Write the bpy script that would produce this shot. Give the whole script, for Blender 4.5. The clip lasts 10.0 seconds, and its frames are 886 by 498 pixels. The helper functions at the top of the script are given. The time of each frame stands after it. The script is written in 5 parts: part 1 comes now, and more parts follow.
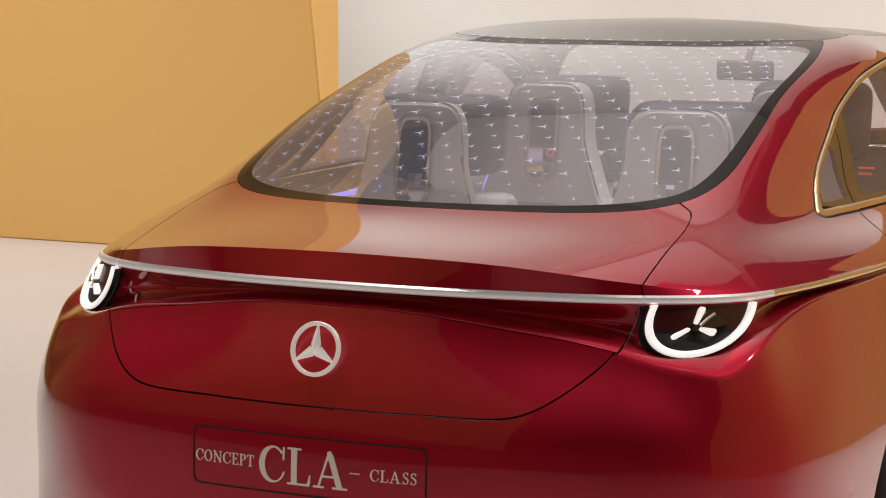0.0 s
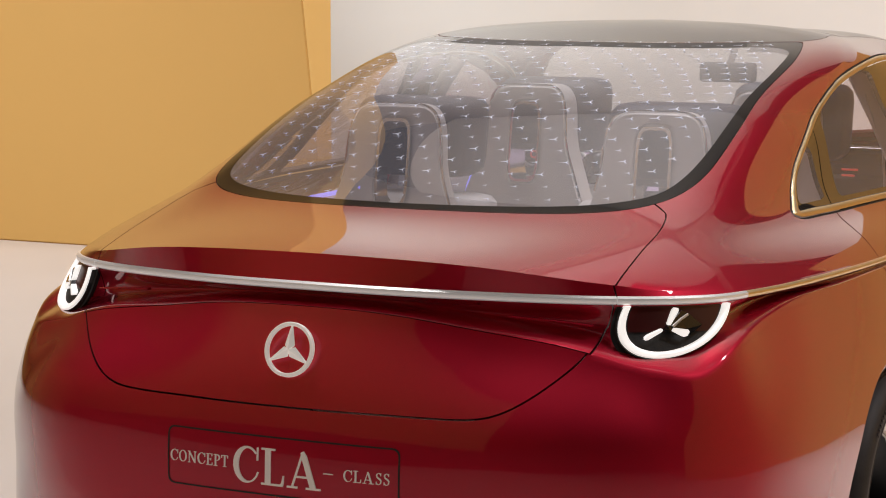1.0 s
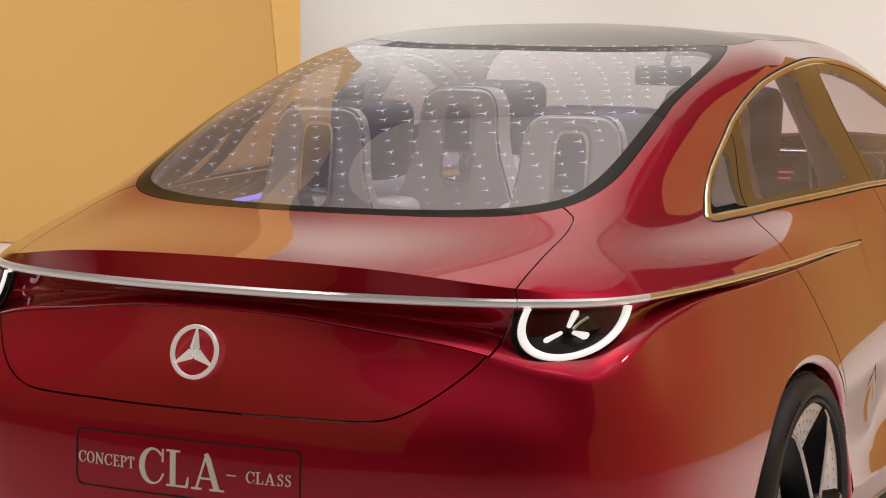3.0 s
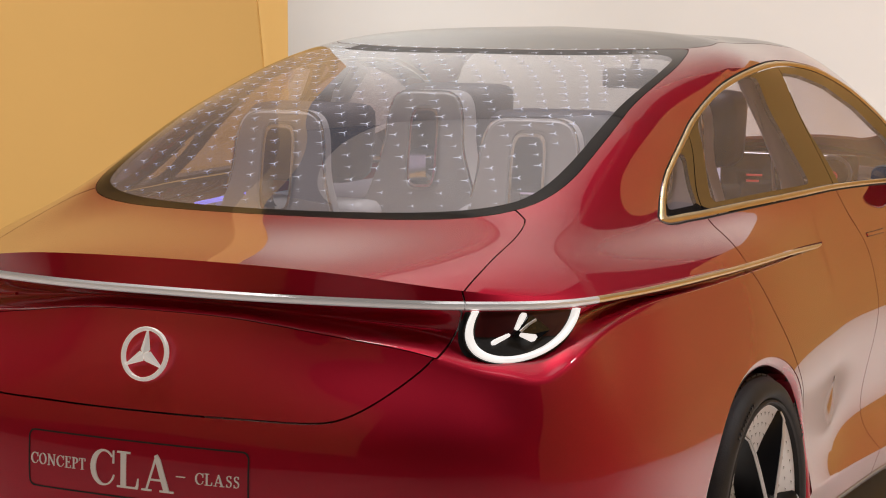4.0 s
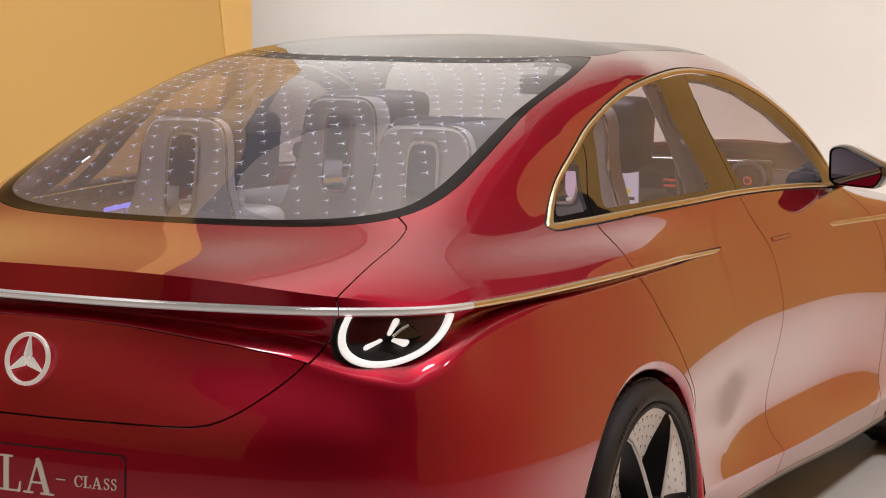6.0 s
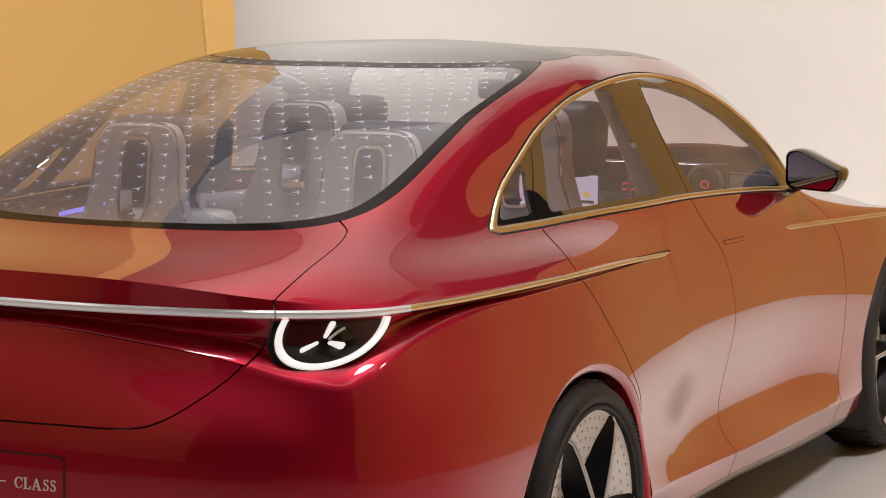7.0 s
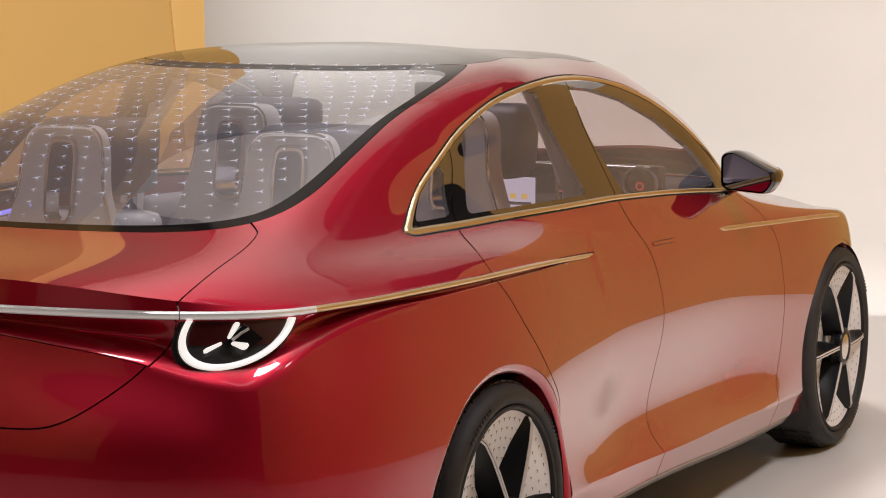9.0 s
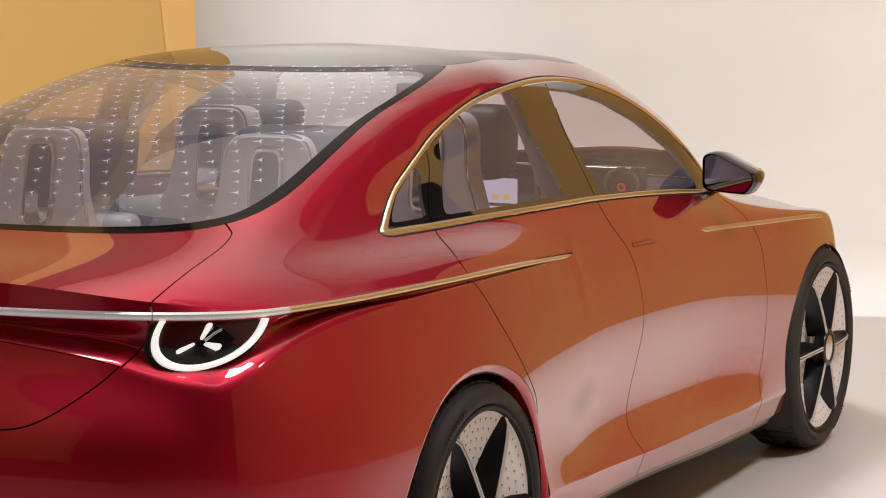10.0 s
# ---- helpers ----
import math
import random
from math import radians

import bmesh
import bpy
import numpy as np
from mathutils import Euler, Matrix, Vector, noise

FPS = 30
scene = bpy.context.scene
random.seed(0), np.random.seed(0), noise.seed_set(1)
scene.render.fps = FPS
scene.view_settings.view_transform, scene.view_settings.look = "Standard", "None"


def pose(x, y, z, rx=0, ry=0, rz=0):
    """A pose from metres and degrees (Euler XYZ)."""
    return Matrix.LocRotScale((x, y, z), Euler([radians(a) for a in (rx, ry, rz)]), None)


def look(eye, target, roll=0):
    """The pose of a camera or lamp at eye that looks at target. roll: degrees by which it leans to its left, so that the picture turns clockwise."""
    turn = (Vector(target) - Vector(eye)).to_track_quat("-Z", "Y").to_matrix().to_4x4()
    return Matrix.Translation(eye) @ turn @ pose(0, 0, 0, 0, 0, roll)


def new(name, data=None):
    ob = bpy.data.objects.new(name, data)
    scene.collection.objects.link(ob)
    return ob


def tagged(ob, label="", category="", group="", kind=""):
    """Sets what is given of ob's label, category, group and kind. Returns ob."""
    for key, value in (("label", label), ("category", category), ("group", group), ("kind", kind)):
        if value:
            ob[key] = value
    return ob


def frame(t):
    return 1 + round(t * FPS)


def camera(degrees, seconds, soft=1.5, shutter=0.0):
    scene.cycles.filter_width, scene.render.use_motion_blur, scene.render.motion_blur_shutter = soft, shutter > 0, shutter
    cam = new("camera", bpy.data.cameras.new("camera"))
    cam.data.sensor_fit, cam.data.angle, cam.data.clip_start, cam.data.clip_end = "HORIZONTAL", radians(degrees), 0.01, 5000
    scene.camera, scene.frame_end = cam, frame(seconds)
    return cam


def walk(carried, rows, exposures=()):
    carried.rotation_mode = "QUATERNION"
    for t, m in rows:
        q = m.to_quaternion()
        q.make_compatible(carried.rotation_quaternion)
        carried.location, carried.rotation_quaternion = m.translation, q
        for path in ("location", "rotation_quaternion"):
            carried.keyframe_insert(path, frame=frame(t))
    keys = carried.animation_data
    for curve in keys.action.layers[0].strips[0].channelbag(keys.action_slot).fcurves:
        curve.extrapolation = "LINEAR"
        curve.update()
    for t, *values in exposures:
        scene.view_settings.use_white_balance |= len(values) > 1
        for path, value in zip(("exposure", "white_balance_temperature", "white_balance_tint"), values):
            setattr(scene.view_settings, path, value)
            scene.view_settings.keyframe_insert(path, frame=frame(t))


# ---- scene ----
cam = camera(22.725, 10.0, soft=1.1)
# seconds, eye x, y, z, yaw to the left of +y, pitch, roll
ROWS = [
    (0.0, 2.1508, -3.8677, 1.6030, 25.734, -7.294, 0.089),
    (0.5, 2.1727, -3.8613, 1.6017, 25.757, -7.257, 0.101),
    (1.0, 2.2071, -3.8489, 1.6005, 25.805, -7.228, 0.108),
    (1.5, 2.2523, -3.8341, 1.5997, 25.842, -7.195, 0.113),
    (2.0, 2.3043, -3.8153, 1.6014, 25.912, -7.191, 0.096),
    (2.5, 2.3579, -3.8021, 1.6081, 25.927, -7.233, 0.099),
    (4.0, 2.5304, -3.7505, 1.6148, 26.212, -7.166, 0.091),
    (4.5, 2.6012, -3.7354, 1.6254, 26.348, -7.222, 0.062),
    (5.0, 2.6751, -3.7229, 1.6344, 26.450, -7.265, 0.060),
    (5.5, 2.7476, -3.7113, 1.6397, 26.482, -7.249, 0.045),
    (7.0, 2.9849, -3.6766, 1.6501, 26.787, -7.118, -0.060),
    (7.5, 3.0513, -3.6617, 1.6518, 26.860, -7.104, -0.091),
    (8.0, 3.1095, -3.6435, 1.6516, 26.907, -7.077, -0.092),
    (8.5, 3.1618, -3.6255, 1.6537, 26.974, -7.078, -0.109),
    (9.0, 3.1997, -3.6102, 1.6547, 26.997, -7.081, -0.097),
    (9.5, 3.2289, -3.5986, 1.6528, 27.011, -7.053, -0.133),
    (10.0, 3.2597, -3.5900, 1.6515, 27.048, -7.015, -0.184),
]


def aim(x, y, z, yaw, pitch, roll):
    a, b = radians(yaw), radians(pitch)
    return look((x, y, z), (x - math.sin(a) * math.cos(b), y + math.cos(a) * math.cos(b), z + math.sin(b)), roll)


walk(cam, [(t, aim(*r)) for t, *r in ROWS])

# ---- light: a studio with a large soft ceiling light, plus unseen fill lamps ----
world = bpy.data.worlds.new("studio")
scene.world = world
world.use_nodes = True
world.node_tree.nodes["Background"].inputs[0].default_value = (1.0, .93, .86, 1)
world.node_tree.nodes["Background"].inputs[1].default_value = .05
scene.view_settings.exposure = -.11


def area_lamp(name, at, target, size, size_y, watts, colour, spread=180):
    d = bpy.data.lights.new(name, "AREA")
    d.shape, d.size, d.size_y, d.energy, d.color = "RECTANGLE", size, size_y, watts, colour
    d.spread = radians(spread)
    ob = new(name, d)
    ob.matrix_world = look(at, target)
    return ob


WARM = (1.0, .955, .985)
area_lamp("overhead_softbox", (-2.2, 2.6, 10.4), (-1.2, 2.2, 0), 2.4, 2.0, 420, WARM, 140)
# unseen lamps added to brighten the ceiling panel, cove, walls and car side
area_lamp("ceiling_bounce_fill", (-2.0, 8.6, 8.2), (-1.4, 8.4, 11.3), 3.0, 2.0, 22, WARM)
area_lamp("cove_fill_left", (-7.5, 8.6, 4.8), (.4, 11.6, 5.0), 2.0, 3.4, 228, (.945, .965, .985), 150)
area_lamp("cove_fill_right", (3.0, 7.6, 2.4), (-3.8, 8.2, 3.8), .7, 2.4, 280, WARM)
area_lamp("left_wall_fill", (-6.6, 2.6, 4.2), (-6.0, 6.7, .7), 4.5, .8, 78, WARM, 110)
area_lamp("right_wall_fill", (1.6, 2.0, 9.0), (2.1, 6.7, .6), 2.6, 1.2, 30, WARM, 90)
area_lamp("side_fill", (4.0, 2.2, 6.6), (1.5, 3.0, .0), .9, .9, 44, WARM, 75)
area_lamp("rear_wall_fill", (-7.0, -3.4, 10.8), (-6.4, -7.5, 5.0), 9.0, 1.0, 260, WARM)

# ---- materials ----


def material(name, colour, rough=.5, metal=0.0, coat=0.0, coat_ior=1.5, bump=0.0, bump_scale=200.0, vary=0.0, vary_scale=6.0, emit=None, emit_strength=0.0, spec=.5):
    m = bpy.data.materials.new(name)
    m.use_nodes = True
    nt = m.node_tree
    b = nt.nodes["Principled BSDF"]
    b.inputs["Base Color"].default_value = (*colour, 1)
    b.inputs["Roughness"].default_value = rough
    b.inputs["Metallic"].default_value = metal
    b.inputs["Specular IOR Level"].default_value = spec
    b.inputs["Coat Weight"].default_value = coat
    b.inputs["Coat Roughness"].default_value = .02
    b.inputs["Coat IOR"].default_value = coat_ior
    if emit:
        b.inputs["Emission Color"].default_value = (*emit, 1)
        b.inputs["Emission Strength"].default_value = emit_strength
    if vary or bump:
        tc = nt.nodes.new("ShaderNodeTexCoord")
    if vary:
        n = nt.nodes.new("ShaderNodeTexNoise")
        n.inputs["Scale"].default_value, n.inputs["Detail"].default_value = vary_scale, 6
        nt.links.new(tc.outputs["Object"], n.inputs["Vector"])
        r = nt.nodes.new("ShaderNodeMapRange")
        r.inputs["From Min"].default_value, r.inputs["From Max"].default_value = .3, .7
        r.inputs["To Min"].default_value, r.inputs["To Max"].default_value = 1 - vary, 1 + vary
        nt.links.new(n.outputs[0], r.inputs["Value"])
        h = nt.nodes.new("ShaderNodeHueSaturation")
        h.inputs["Color"].default_value = (*colour, 1)
        nt.links.new(r.outputs[0], h.inputs["Value"])
        nt.links.new(h.outputs[0], b.inputs["Base Color"])
        r2 = nt.nodes.new("ShaderNodeMapRange")
        r2.inputs["To Min"].default_value, r2.inputs["To Max"].default_value = max(rough - .06, .02), min(rough + .06, 1)
        nt.links.new(n.outputs[0], r2.inputs["Value"])
        nt.links.new(r2.outputs[0], b.inputs["Roughness"])
    if bump:
        n = nt.nodes.new("ShaderNodeTexNoise")
        n.inputs["Scale"].default_value, n.inputs["Detail"].default_value = bump_scale, 3
        nt.links.new(tc.outputs["Object"], n.inputs["Vector"])
        bp = nt.nodes.new("ShaderNodeBump")
        bp.inputs["Strength"].default_value, bp.inputs["Distance"].default_value = bump, .002
        nt.links.new(n.outputs[0], bp.inputs["Height"])
        nt.links.new(bp.outputs[0], b.inputs["Normal"])
    return m


def car_paint():
    """Deep red candy paint: fine metal flakes under a thick clear coat that mirrors more at a glancing angle."""
    m = material("red_paint", PAINT, rough=.46, metal=.5, spec=.15)
    nt = m.node_tree
    b = nt.nodes["Principled BSDF"]
    out = nt.nodes["Material Output"]
    tc = nt.nodes.new("ShaderNodeTexCoord")
    v = nt.nodes.new("ShaderNodeTexVoronoi")
    v.inputs["Scale"].default_value = 1400
    nt.links.new(tc.outputs["Object"], v.inputs["Vector"])
    r = nt.nodes.new("ShaderNodeMapRange")
    r.inputs["To Min"].default_value, r.inputs["To Max"].default_value = .9, 1.1
    nt.links.new(v.outputs["Color"], r.inputs["Value"])
    h = nt.nodes.new("ShaderNodeHueSaturation")
    h.inputs["Color"].default_value = (*PAINT, 1)
    nt.links.new(r.outputs[0], h.inputs["Value"])
    nt.links.new(h.outputs[0], b.inputs["Base Color"])
    mix, w, r2, g = (nt.nodes.new(k) for k in ("ShaderNodeMixShader", "ShaderNodeLayerWeight", "ShaderNodeMapRange", "ShaderNodeBsdfGlossy"))
    r2.interpolation_type = "SMOOTHSTEP"
    r2.inputs["From Min"].default_value, r2.inputs["From Max"].default_value = .28, 1.02
    r2.inputs["To Min"].default_value, r2.inputs["To Max"].default_value = .045, 1.0
    g.inputs["Roughness"].default_value = .025
    nt.links.new(w.outputs["Facing"], r2.inputs["Value"])
    nt.links.new(r2.outputs[0], mix.inputs[0])
    nt.links.new(b.outputs[0], mix.inputs[1])
    nt.links.new(g.outputs[0], mix.inputs[2])
    nt.links.new(mix.outputs[0], out.inputs["Surface"])
    return m


def pane_glass(name, least, tint, haze=0.0, power=3.4):
    """A thin pane: what is not mirrored goes straight through; it mirrors more at a glancing angle."""
    m = bpy.data.materials.new(name)
    m.use_nodes = True
    nt = m.node_tree
    nt.nodes.remove(nt.nodes["Principled BSDF"])
    out = nt.nodes["Material Output"]
    mix, w, p, r = (nt.nodes.new(k) for k in ("ShaderNodeMixShader", "ShaderNodeLayerWeight", "ShaderNodeMath", "ShaderNodeMapRange"))
    p.operation = "POWER"
    p.inputs[1].default_value = power
    r.inputs["To Min"].default_value, r.inputs["To Max"].default_value = least, 1.0
    t, g = nt.nodes.new("ShaderNodeBsdfTransparent"), nt.nodes.new("ShaderNodeBsdfGlossy")
    t.inputs["Color"].default_value = (*tint, 1)
    g.inputs["Roughness"].default_value = .0
    nt.links.new(w.outputs["Facing"], p.inputs[0])
    nt.links.new(p.outputs[0], r.inputs["Value"])
    nt.links.new(r.outputs[0], mix.inputs[0])
    nt.links.new(t.outputs[0], mix.inputs[1])
    nt.links.new(g.outputs[0], mix.inputs[2])
    nt.links.new(mix.outputs[0], out.inputs["Surface"])
    if haze:  # pale diffuse haze mixed in, standing in for a milky veil of reflected light
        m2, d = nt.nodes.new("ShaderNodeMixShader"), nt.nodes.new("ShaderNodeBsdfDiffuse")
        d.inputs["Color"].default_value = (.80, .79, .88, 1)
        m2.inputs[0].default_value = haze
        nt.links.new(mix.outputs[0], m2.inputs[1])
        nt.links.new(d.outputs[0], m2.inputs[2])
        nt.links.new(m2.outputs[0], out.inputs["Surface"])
    return m


PAINT = (.52, .008, .034)
RED = car_paint()
CHROME = material("bright_chrome", (.86, .85, .83), rough=.16, metal=1.0)
# badge metal with a faint glow added to hold it bright
BADGE = material("glowing_satin_metal", (.80, .76, .71), rough=.38, metal=.25, emit=(1.0, .94, .87), emit_strength=.30)
# a faint glow is added to the raised letters to keep them readable
PALE = material("pale_glowing_letters", (.74, .66, .58), rough=.4, metal=.3, emit=(1.0, .92, .84), emit_strength=.13)
# gold cast of the mirrored yellow wall is put into the strip's colour
STRIPMETAL = material("gold_cast_strip_metal", (.84, .66, .38), rough=.36, metal=1.0)
SILLMETAL = material("bronze_grey_strip", (.34, .30, .26), rough=.3, metal=.9)
SATIN = material("satin_silver", (.84, .82, .79), rough=.34, metal=.7)
BARSILVER = material("lit_silver_bar", (.82, .81, .79), rough=.32, metal=.7, emit=(1.0, .96, .93), emit_strength=.17)
BLACK = material("gloss_black", (.012, .012, .013), rough=.12, coat=1.0)
FRIT = material("black_glass_border", (.012, .011, .011), rough=.05, coat=1.0, coat_ior=2.7)
HEADERBLACK = material("satin_black_strip", (.03, .028, .027), rough=.38, spec=.3)
REARFRIT = material("rear_window_black_border", (.010, .009, .009), rough=.06, spec=.35)
SPOKE = material("black_wheel_lacquer", (.010, .010, .011), rough=.3, spec=.35)
EDGE = material("bright_cut_edge", (.80, .78, .77), rough=.35, metal=.35)
MAT = material("grey_reflection_sheet", (.54, .48, .445), rough=.85, bump=.2, bump_scale=90, vary=.1)
SKIRT = material("satin_grey_metal", (.13, .112, .098), rough=.42, metal=.3)
TRIMDARK = material("mauve_grey_trim", (.25, .23, .25), rough=.55, bump=.15, vary=.05)
SEAM = material("dark_red_joint_edge", (.10, .008, .010), rough=.6, spec=.2)
LAMPRED = material("dark_red_lamp_reflection", (.060, .006, .006), rough=.3)
DARK = material("matt_black_plastic", (.02, .019, .019), rough=.6, bump=.2)
RUBBER = material("tyre_rubber", (.028, .026, .025), rough=.62, bump=.35, bump_scale=260, vary=.25, vary_scale=20)
WHITE = material("white_wheel_disc", (.93, .93, .94), rough=.5, spec=.2, vary=.03)
GLOW = material("white_lamp_light", (.9, .9, .9), rough=.3, emit=(1.0, .95, .90), emit_strength=.72)
SHELL = material("pale_seat_shell", (.78, .745, .72), rough=.42, bump=.08, bump_scale=400, vary=.03)
NAVY = material("dark_blue_seat_leather", (.035, .038, .065), rough=.5, bump=.35, bump_scale=240, vary=.15)
TRIMGREY = material("pale_cabin_trim", (.60, .57, .56), rough=.55, bump=.15, vary=.04)
BLUE = material("blue_ambient_strip", (.2, .2, .9), rough=.4, emit=(.28, .26, 1.0), emit_strength=1.7)
SCREEN = material("lit_dash_screen", (.02, .02, .03), rough=.1, coat=1.0, emit=(.75, .55, .75), emit_strength=.8)
PICTURE = material("bright_dash_picture", (.02, .02, .03), rough=.1, emit=(.86, .80, .98), emit_strength=.62)
ICON = material("warm_screen_icons", (.02, .02, .02), rough=.2, emit=(.95, .62, .12), emit_strength=.7)
REDLIGHT = material("small_red_light", (.2, .01, .01), rough=.3, emit=(1.0, .10, .08), emit_strength=.45)
STARWHITE = material("pale_star_print", (.72, .76, .90), rough=.4, emit=(.75, .82, 1.0), emit_strength=.10)
REARGLASS = pane_glass("rear_window_glass", .25, (.94, .94, .985), .10, 2.7)
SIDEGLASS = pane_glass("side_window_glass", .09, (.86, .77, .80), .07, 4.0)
SCREENGLASS = pane_glass("windscreen_glass", .03, (.97, .97, .97))
ROOFGLASS = pane_glass("tinted_roof_glass", .05, (.035, .035, .035), power=3.3)
FLOOR = material("pale_studio_floor", (.67, .635, .59), rough=.42, bump=.05, bump_scale=60, vary=.02, vary_scale=1.2)
COVE = material("warm_white_wall_paint", (.75, .72, .69), rough=.8, bump=.05, bump_scale=80, vary=.015, vary_scale=.8)
YELLOW = material("ochre_yellow_wall_paint", (.66, .40, .115), rough=.75, bump=.06, bump_scale=80, vary=.02, vary_scale=.7)
SHADE = material("dark_studio_cloth", (.04, .028, .022), rough=.9, bump=.1, vary=.1)

# ---- car body surface: smooth curves round the body, skinned from sill to roof ----
def spline_fn(t, p):
    """A natural cubic spline through the rows p at the parameters t."""
    t, p = np.asarray(t, float), np.asarray(p, float)
    n, h = len(t), np.diff(t)
    A, b = np.zeros((n, n)), np.zeros_like(p)
    A[0, 0] = A[-1, -1] = 1
    for i in range(1, n - 1):
        A[i, i - 1:i + 2] = h[i - 1], 2 * (h[i - 1] + h[i]), h[i]
        b[i] = 6 * ((p[i + 1] - p[i]) / h[i] - (p[i] - p[i - 1]) / h[i - 1])
    m = np.linalg.solve(A, b)

    def at(x):
        x = np.clip(np.asarray(x, float), t[0], t[-1])
        i = np.clip(np.searchsorted(t, x) - 1, 0, n - 2)
        a, c, d = t[i + 1] - x, x - t[i], h[i]
        w = lambda v: v.reshape(v.shape + (1,) * (p.ndim - 1))
        return (m[i] * w(a**3 / (6 * d)) + m[i + 1] * w(c**3 / (6 * d))
                + (p[i] / w(d) - m[i] * w(d) / 6) * w(a) + (p[i + 1] / w(d) - m[i + 1] * w(d) / 6) * w(c))
    return at


# the waist line: top edge of the light bar at the rear, shoulder along the side, round to the nose
WAIST = [(0, .063, .964), (.2, .080, .962), (.4, .131, .958), (.6, .212, .953), (.72, .303, .949), (.785, .393, .946),
         (.820, .482, .945), (.855, .622, .944), (.891, .81, .945), (.915, 1.05, .943), (.917, 1.363, .936), (.900, 1.773, .917),
         (.900, 2.2, .901), (.910, 2.756, .884), (.932, 3.275, .858), (.952, 3.75, .832), (.905, 4.1, .79), (.74, 4.42, .72),
         (.46, 4.62, .66), (0, 4.70, .63)]
NODE = np.concatenate([[0], np.cumsum(np.linalg.norm(np.diff(np.array(WAIST), axis=0), axis=1))])
S_END = NODE[-1]


def key(rows):
    """A curve along the body: rows of (node number, values...)."""
    k = np.interp([r[0] for r in rows], np.arange(len(NODE)), NODE)
    p = np.array([r[1:] for r in rows], float)
    m = (k > 0) & (k < .9)  # carried over the middle, so that both halves meet smoothly
    return spline_fn(np.concatenate([-k[m][::-1], k]), np.concatenate([(p[m] * (-1, 1, 1))[::-1], p]))


waist = key([(i, *p) for i, p in enumerate(WAIST)])
# where the lower body ends above: a crease under the recess at the rear, the waist line itself along the side
crease = key([(0, 0, .055, .914), (1, .2, .066, .907), (2, .4, .102, .880), (3, .610, .142, .844), (3.6, .700, .172, .817), (4, .761, .198, .806),
              (4.5, .803, .238, .806), (5, .830, .305, .835), (6, .842, .440, .875), (7, .865, .612, .906), (8, .894, .81, .914), (9, .919, 1.05, .918),
              (10, .920, 1.363, .916), (11, .901, 1.773, .909), (12, .900, 2.2, .900), (13, .910, 2.756, .883), (14, .932, 3.275, .857), (15, .952, 3.75, .831),
              (16, .905, 4.1, .789), (17, .74, 4.42, .719), (19, 0, 4.70, .629)])
belly = key([(0, 0, -.040, .69), (1, .22, -.033, .69), (2, .44, -.006, .69), (3, .668, .060, .69), (4, .803, .164, .67), (5, .878, .262, .65), (6, .918, .352, .64),
             (7, .955, .49, .62), (8, .985, .70, .605), (9, 1.002, 1.0, .62), (10, .985, 1.363, .69), (11, .954, 1.773, .738), (12, .944, 2.2, .735), (13, .942, 2.756, .702),
             (14, .955, 3.275, .67), (15, .970, 3.75, .68), (16, .930, 4.1, .66), (17, .77, 4.44, .60), (18, .48, 4.66, .56), (19, 0, 4.81, .55)])
tuck = key([(0, 0, -.050, .50), (1, .22, -.043, .50), (2, .44, -.014, .50), (3, .668, .052, .50), (4, .803, .156, .48), (5, .878, .256, .46), (6, .918, .349, .46),
            (7, .955, .49, .445), (8, .985, .70, .44), (9, 1.002, 1.0, .45), (10, .979, 1.363, .46), (11, .951, 1.773, .375), (12, .940, 2.2, .355), (13, .931, 2.756, .338),
            (14, .944, 3.275, .37), (15, .966, 3.75, .44), (16, .930, 4.1, .42), (17, .77, 4.44, .40), (18, .48, 4.66, .38), (19, 0, 4.81, .37)])
flare = key([(0, 0, -.035, .36), (2, .44, .0, .36), (3, .66, .070, .36), (4, .808, .162, .36), (5, .886, .264, .36), (7, .955, .50, .36), (8, .985, .70, .36),
             (9, 1.0, 1.0, .36), (10, .992, 1.363, .34), (11, .975, 1.773, .325), (12, .982, 2.2, .31), (13, .97, 2.756, .29), (14, .955, 3.275, .265), (15, .965, 3.75, .27),
             (17, .83, 4.53, .28), (18, .52, 4.75, .27), (19, 0, 4.82, .26)])
hem = key([(0, 0, .02, .22), (2, .44, .05, .22), (4, .78, .20, .22), (5, .85, .29, .22), (7, .93, .51, .23), (9, .97, 1.0, .25), (10, .965, 1.363, .25), (11, .962, 1.773, .25),
           (12, .960, 2.2, .243), (13, .948, 2.756, .21), (14, .935, 3.275, .19), (15, .94, 3.75, .19), (17, .80, 4.5, .17), (19, 0, 4.78, .16)])
lip = key([(0, 0, .085, 1.021), (1, .2, .094, 1.018), (2, .4, .127, 1.006), (3, .592, .214, .978), (4, .715, .315, .960), (5, .780, .405, .954), (6, .815, .495, .951),
           (7, .850, .632, .949), (8, .887, .815, .948), (9, .912, 1.053, .946), (10, .914, 1.365, .938), (11, .898, 1.774, .918), (12, .899, 2.2, .902), (13, .909, 2.756, .885),
           (15, .951, 3.75, .833), (16, .904, 4.099, .791), (17, .739, 4.419, .721), (19, 0, 4.698, .631)])
